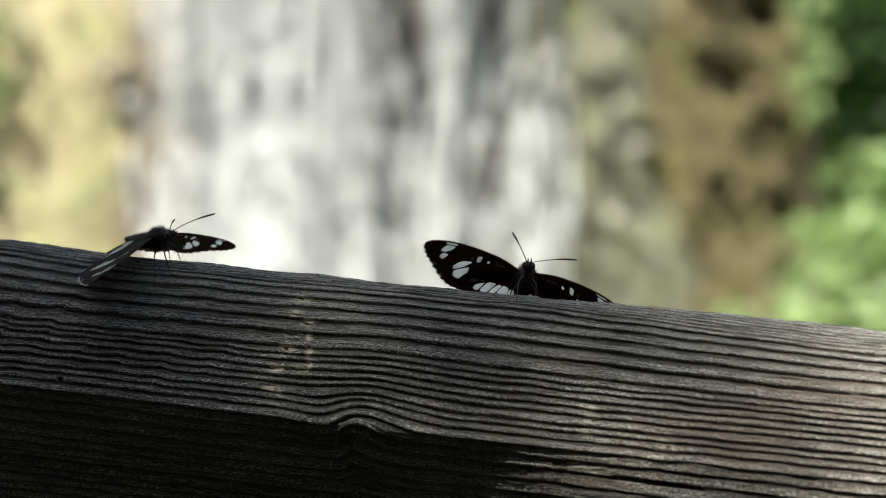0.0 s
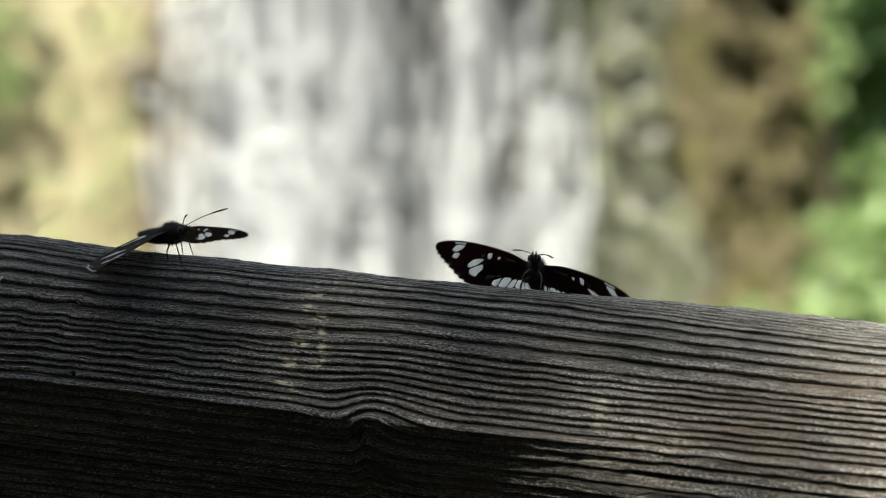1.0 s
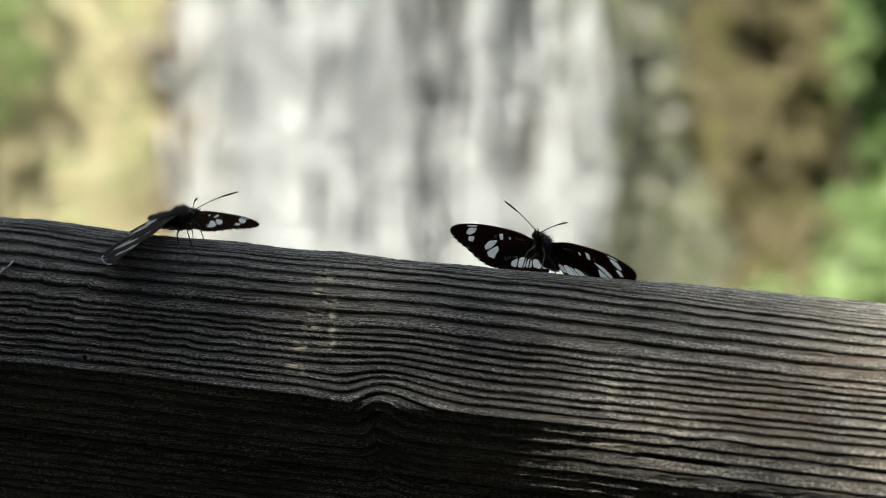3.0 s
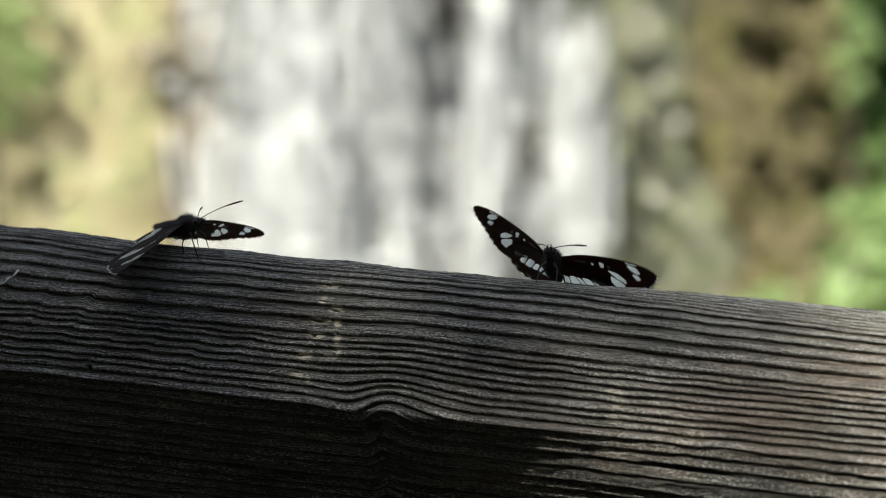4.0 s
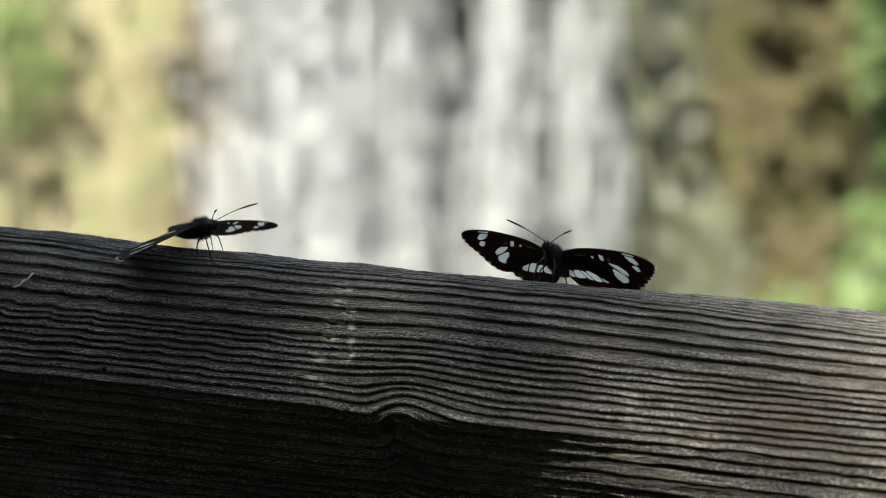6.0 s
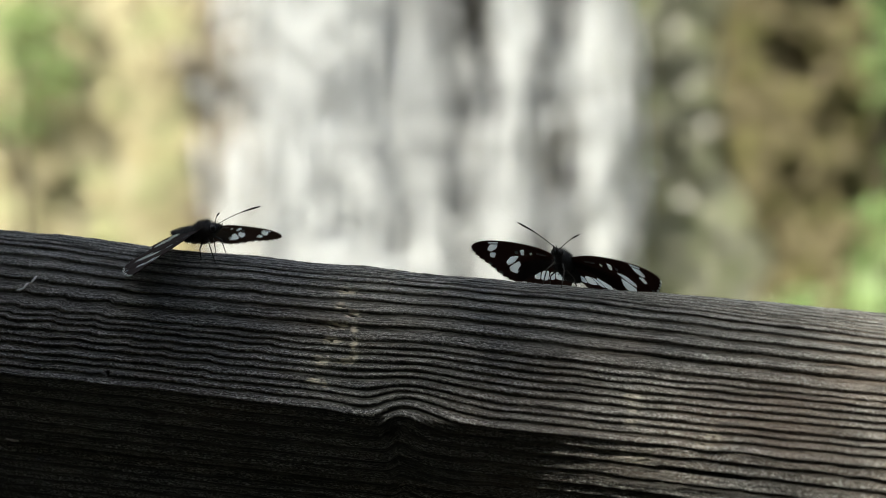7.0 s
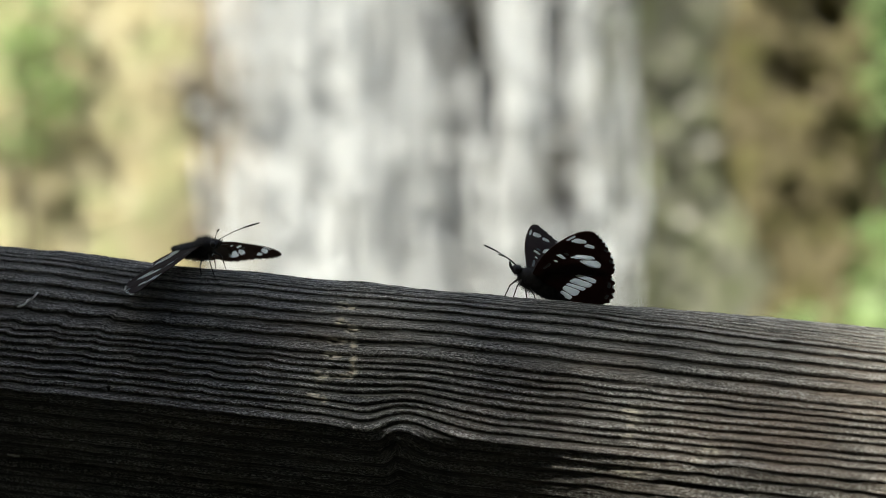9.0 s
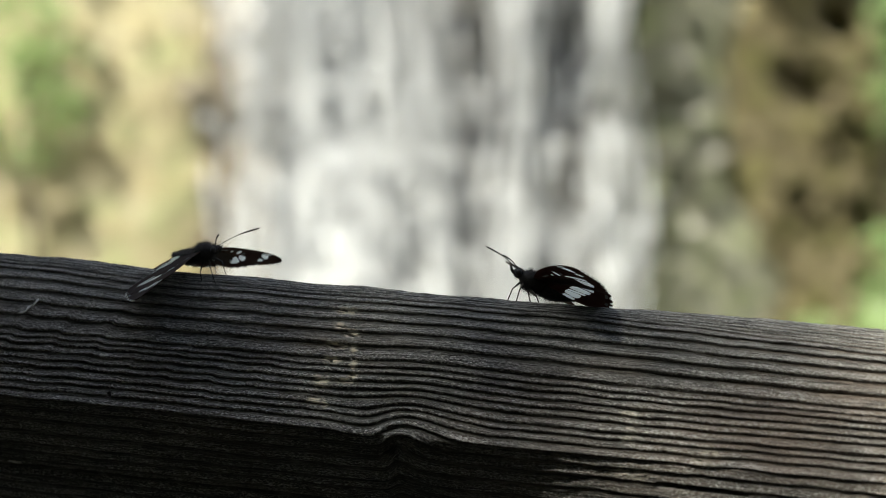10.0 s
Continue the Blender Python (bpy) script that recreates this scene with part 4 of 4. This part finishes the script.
FALL, FALLING = waterfall()
shade_tree()
rail()
fibre_on_rail()

FLAPS = [
    (0, 20.3, 3.8, 8, 33, 18, -20),
    (0.1, 19.8, 4.1, 9, 33, 11, -23),
    (0.2, 20.0, 3.7, 11, 33, 11, -22),
    (0.3, 20.0, 3.7, 12, 33, 14, -20),
    (0.4, 19.7, 4.1, 12, 33, 20, -9),
    (0.5, 19.5, 3.8, 11, 33, 33, 1),
    (0.6, 19.6, 3.8, 5, 33, 40, 4),
    (0.7, 19.1, 3.8, 0, 33, 23, -0),
    (0.8, 18.4, 3.8, -2, 33, 10, -17),
    (0.9, 18.6, 3.7, -3, 33, 5, -22),
    (1, 19.7, 4.2, -5, 33, 12, -16),
    (1.1, 20.0, 4.3, -8, 33, 19, -10),
    (1.2, 20.5, 4.2, -11, 33, 34, 3),
    (1.3, 20.2, 3.8, -13, 34, 41, 10),
    (1.4, 19.8, 4.3, -13, 34, 33, 2),
    (1.5, 19.7, 4.7, -12, 34, 21, -7),
    (1.6, 19.6, 4.7, -11, 34, 11, -10),
    (1.7, 19.2, 4.4, -10, 34, 9, -13),
    (1.8, 18.9, 4.3, -10, 35, 6, -17),
    (1.9, 18.7, 4.0, -10, 35, 6, -14),
    (2, 18.6, 4.4, -11, 35, 11, -16),
    (2.1, 19.5, 4.0, -10, 35, 14, -13),
    (2.2, 20.0, 3.8, -9, 36, 21, -9),
    (2.3, 20.1, 4.0, -9, 36, 27, -4),
    (2.4, 19.7, 3.7, -10, 37, 41, 8),
    (2.5, 19.1, 3.7, -10, 37, 48, 15),
    (2.6, 18.3, 3.7, -10, 36, 46, 12),
    (2.7, 18.4, 3.7, -11, 36, 34, 6),
    (3, 18.9, 5.4, -19, 34, 8, -12),
    (3.3, 19.0, 5.3, -18, 33, 28, 4),
    (3.55, 18.9, 5.4, -16, 31, 22, -3),
    (3.8, 19.0, 4.2, -10, 30, 17, -11),
    (3.9, 19.2, 4.4, -9, 30, 22, -13),
    (4, 20.0, 4.0, -9, 29, 34, -3),
    (4.1, 20.2, 4.4, -9, 29, 37, 1),
    (4.2, 20.3, 4.6, -8, 28, 23, -13),
    (4.3, 19.8, 4.4, -6, 28, 15, -11),
    (4.4, 19.6, 4.5, -5, 27, 7, -16),
    (4.5, 18.1, 4.2, -8, 27, 14, -12),
    (4.6, 17.9, 4.6, -14, 27, 29, 10),
    (4.7, 18.0, 4.4, -20, 27, 44, 28),
    (4.8, 17.9, 4.9, -24, 27, 39, 25),
    (4.9, 17.6, 5.6, -25, 27, 19, 10),
    (5, 17.0, 4.8, -23, 28, 4, -7),
    (5.1, 16.9, 4.8, -22, 28, -1, -10),
    (5.2, 16.4, 4.3, -22, 28, 2, -8),
    (5.5, 16.2, 5.4, -20, 28, 20, 9),
    (5.8, 16.4, 5.5, -19, 28, 2, -10),
    (6.05, 16.5, 5.7, -19, 29, 12, 2),
    (6.3, 17.4, 4.9, -22, 29, 8, -4),
    (6.4, 18.3, 4.6, -23, 29, 13, 0),
    (6.5, 18.4, 4.9, -24, 29, 17, 6),
    (6.6, 18.5, 5.0, -26, 29, 25, 13),
    (6.7, 18.4, 5.1, -26, 29, 23, 11),
    (6.8, 18.4, 5.0, -25, 29, 17, 7),
    (6.9, 18.3, 5.1, -24, 29, 12, 4),
    (7, 18.6, 4.9, -22, 29, 6, -5),
    (7.1, 18.5, 5.0, -21, 29, 4, -8),
    (7.2, 18.3, 4.5, -21, 29, 1, -11),
    (7.3, 18.1, 4.7, -21, 29, 1, -10),
    (7.4, 18.4, 4.6, -21, 29, 2, -8),
    (7.5, 17.9, 4.3, -23, 29, 6, -2),
    (7.6, 16.4, 3.7, -32, 29, 21, 13),
    (7.7, 16.2, 4.6, -38, 30, 32, 21),
    (7.8, 15.2, 3.5, -43, 30, 22, 17),
    (7.9, 15.3, 4.4, -44, 30, 5, 10),
    (8, 14.5, 3.0, -43, 31, 0, 3),
    (8.1, 14.4, 3.1, -45, 31, 3, 10),
    (8.2, 13.9, 3.9, -51, 32, 21, 13),
    (8.3, 12.7, 4.8, -56, 32, 39, 28),
    (8.4, 11.8, 3.8, -61, 32, 45, 33),
    (8.5, 11.8, 3.7, -66, 32, 28, 27),
    (8.6, 10.9, 4.4, -67, 32, 12, 14),
    (8.7, 11.4, 4.7, -68, 33, 14, 14),
    (8.8, 11.9, 4.8, -69, 33, 23, 23),
    (8.9, 11.5, 4.5, -69, 33, 31, 31),
    (9, 10.7, 3.8, -69, 33, 38, 38),
    (9.1, 11.3, 4.0, -69, 32, 31, 31),
    (9.2, 11.3, 3.4, -69, 32, 13, 17),
    (9.3, 11.1, 3.6, -69, 31, 12, 16),
    (9.4, 11.3, 3.6, -69, 31, 13, 17),
    (9.5, 11.7, 3.5, -69, 30, 18, 22),
    (9.6, 11.8, 3.2, -69, 30, 22, 26),
    (9.7, 12.0, 3.1, -69, 30, 19, 23),
    (9.8, 11.6, 3.7, -69, 30, 11, 15),
    (10, 11.4, 4.1, -69, 30, 9, 13),
]
FEELERS = [
    (0, 26, 5, 68, -5),
    (0.3, 31, 5, 64, -6),
    (0.4, 49, 2, 47, -14),
    (0.6, 23, -31, 28, -28),
    (1, 21, -29, 32, -32),
    (1.1, 50, 9, 41, -11),
    (1.5, 43, 15, 46, -4),
    (1.8, 46, 16, 43, -6),
    (2.5, 36, 9, 47, -6),
    (3.8, 30, 9, 58, -7),
    (4, 6, -27, 56, -11),
    (4.1, -8, -35, 33, -28),
    (4.5, 16, -21, 38, -9),
    (4.7, 47, 9, 40, -3),
    (5, 54, -16, 49, -17),
    (6.3, 43, 9, 43, -1),
    (6.5, 42, 8, 47, -1),
    (7, 43, 9, 44, -1),
    (7.4, 43, 11, 39, 3),
    (7.5, 44, 4, 24, -3),
    (7.7, 40, -26, 26, -22),
    (7.8, 38, -39, 26, -42),
    (8.2, 56, 9, 16, 1),
    (8.3, 58, 5, 45, -9),
    (9, 52, 4, 46, -7),
    (10, 52, 9, 47, 0),
]
RIGHT_FEET = [((-0.9, -3.2, -1.2), (-2.6, -7.4, -6.4), (-0.8, -0.2, 1.0)), ((0.9, -3.0, -1.4), (2.4, -6.4, -6.4), (0.8, -0.2, 1.2)),
              ((-1.0, -0.6, -1.8), (-4.2, 1.0, -8.0), (-1.0, 0, 0.8)), ((1.0, -0.6, -1.8), (4.2, 1.0, -8.0), (1.0, 0, 0.8))]
LEFT_FEET = [((-0.9, -2.4, -1.5), (-1.6, -4.6, -9.0), (-0.6, -0.4, 0.8)), ((0.9, -2.4, -1.5), (2.6, -4.6, -6.6), (0.8, -0.6, 0.8)),
             ((-1.0, -0.6, -1.8), (-3.0, -0.6, -9.6), (-1.0, 0, 0.8)), ((1.0, -0.6, -1.8), (3.6, 0.6, -6.4), (1.0, 0, 0.8))]
fly_a, wings_a = butterfly("black white-spotted butterfly flapping its wings on the timber", 31, RIGHT_FEET, [antenna_pose(-1, 38, 12), antenna_pose(1, 38, 12)])
fly_b, wings_b = butterfly("black white-spotted butterfly resting with spread wings on the timber", 6, LEFT_FEET, [antenna_pose(-1, 32, 12), antenna_pose(1, 42, 8)])
# the resting one: seconds and how far its wings are raised
REST = [(0, 0), (0.5, 0.1), (0.7, 0.5), (1.0, 1), (1.2, 0.8), (1.5, 0.4), (1.8, 0.1), (2.1, 0), (2.7, 0), (3.8, -0.1), (4.5, 0), (4.8, 0.1), (5.0, 0.5), (5.2, 2), (5.6, 0.8), (6.0, 1.6),
        (6.3, 1.8), (6.4, 1.2), (6.5, 1), (6.8, 0.4), (7.0, 0.4), (7.5, 0.2), (8.5, 0.3), (9, 0.1), (10, 0)]


# how far the near hindwing is raised above its forewing and swept back as the body turns
CLOSING = [(0, -4, 0), (4.5, -4, 0), (5, -1, 3), (7.6, 1, 4), (8, 3, 2), (8.3, 7, -2), (8.8, 6, -2), (9, 4, 0), (9.1, 4, 0), (9.25, 6, -2), (10, 8, -2)]


# how far the forewings' trailing edges droop
DROOP = [(0, 7), (2.7, 7), (3.8, 6), (5.2, 9), (7.5, 9), (8.2, -2), (10, -6)]


def wing_rows(sd, angles, drop, twist=((0, 0),)):
    """Wings turn about their roots; twist lowers the trailing edge."""
    ts, tw = zip(*twist)
    return [(t, pose(sd * 1.2e-3, 0, (1 - drop * 0.06) * 1e-3, 0, -sd * (a - drop), 0) @ Matrix.Rotation(radians(-np.interp(t, ts, tw)), 4, "X")) for t, a in angles]


def closing_rows(sd, angles):
    ts, lift, sweep = zip(*CLOSING)
    return [(t, pose(sd * 1.2e-3, 0, 0.76e-3) @ Matrix.Rotation(radians(-sd * (a + np.interp(t, ts, lift))), 4, "Y") @ Matrix.Rotation(radians(sd * np.interp(t, ts, sweep)), 4, "Z")) for t, a in angles]


def motions():
    walk(fly_a, [(t, stance(s, 6, h, yaw, tip, 6)) for t, s, h, yaw, tip, a, b in FLAPS])
    walk(fly_b, [(0, stance(-78.6, 0, 4.9, 47, 8, -12)), (10, stance(-78.6, 0, 4.9, 47, 8, -12))])
    for sd in (-1, 1):
        turns = [(t, a if sd < 0 else b) for t, s, h, yaw, tip, a, b in FLAPS]
        rest = [(t, (-16 + 6 * k) if sd < 0 else (-16 + 4 * k)) for t, k in REST]
        for kind, drop in (("forewing", 0), ("hindwing", 4)):
            walk(wings_a[kind, sd], closing_rows(sd, turns) if sd > 0 and drop else wing_rows(sd, turns, drop, ((0, 0),) if drop else DROOP))
            walk(wings_b[kind, sd], wing_rows(sd, rest, 0.3 * drop, ((0, 0 if sd < 0 or drop else 3),)))
    for sd, k in ((-1, 1), (1, 3)):
        walk(wings_a["antenna", sd], [(row[0], antenna_pose(sd, row[k], row[k + 1])) for row in FEELERS])
    # water falls from the lip into the pool and rises again inside the cliff
    for ob, x, lag in FALLING:
        rows, t = [], -lag
        while t < 10:
            for dt, z, y in ((0, 3.7, -0.06), (0.42, 2.75, -0.06), (0.84, 1.35, -0.06), (1.26, -0.3, -0.06), (1.36, -0.4, 0.9), (1.46, 3.9, 0.9)):
                rows.append((t + dt, pose(x, y, z)))
            t += 1.56
        rows = [r for r in rows if r[0] >= 0 and r[0] <= 10]
        rows = [(0, rows[0][1])] * (rows[0][0] > 0.03) + rows + [(10, rows[-1][1])] * (rows[-1][0] < 9.97)
        walk(ob, rows)


motions()
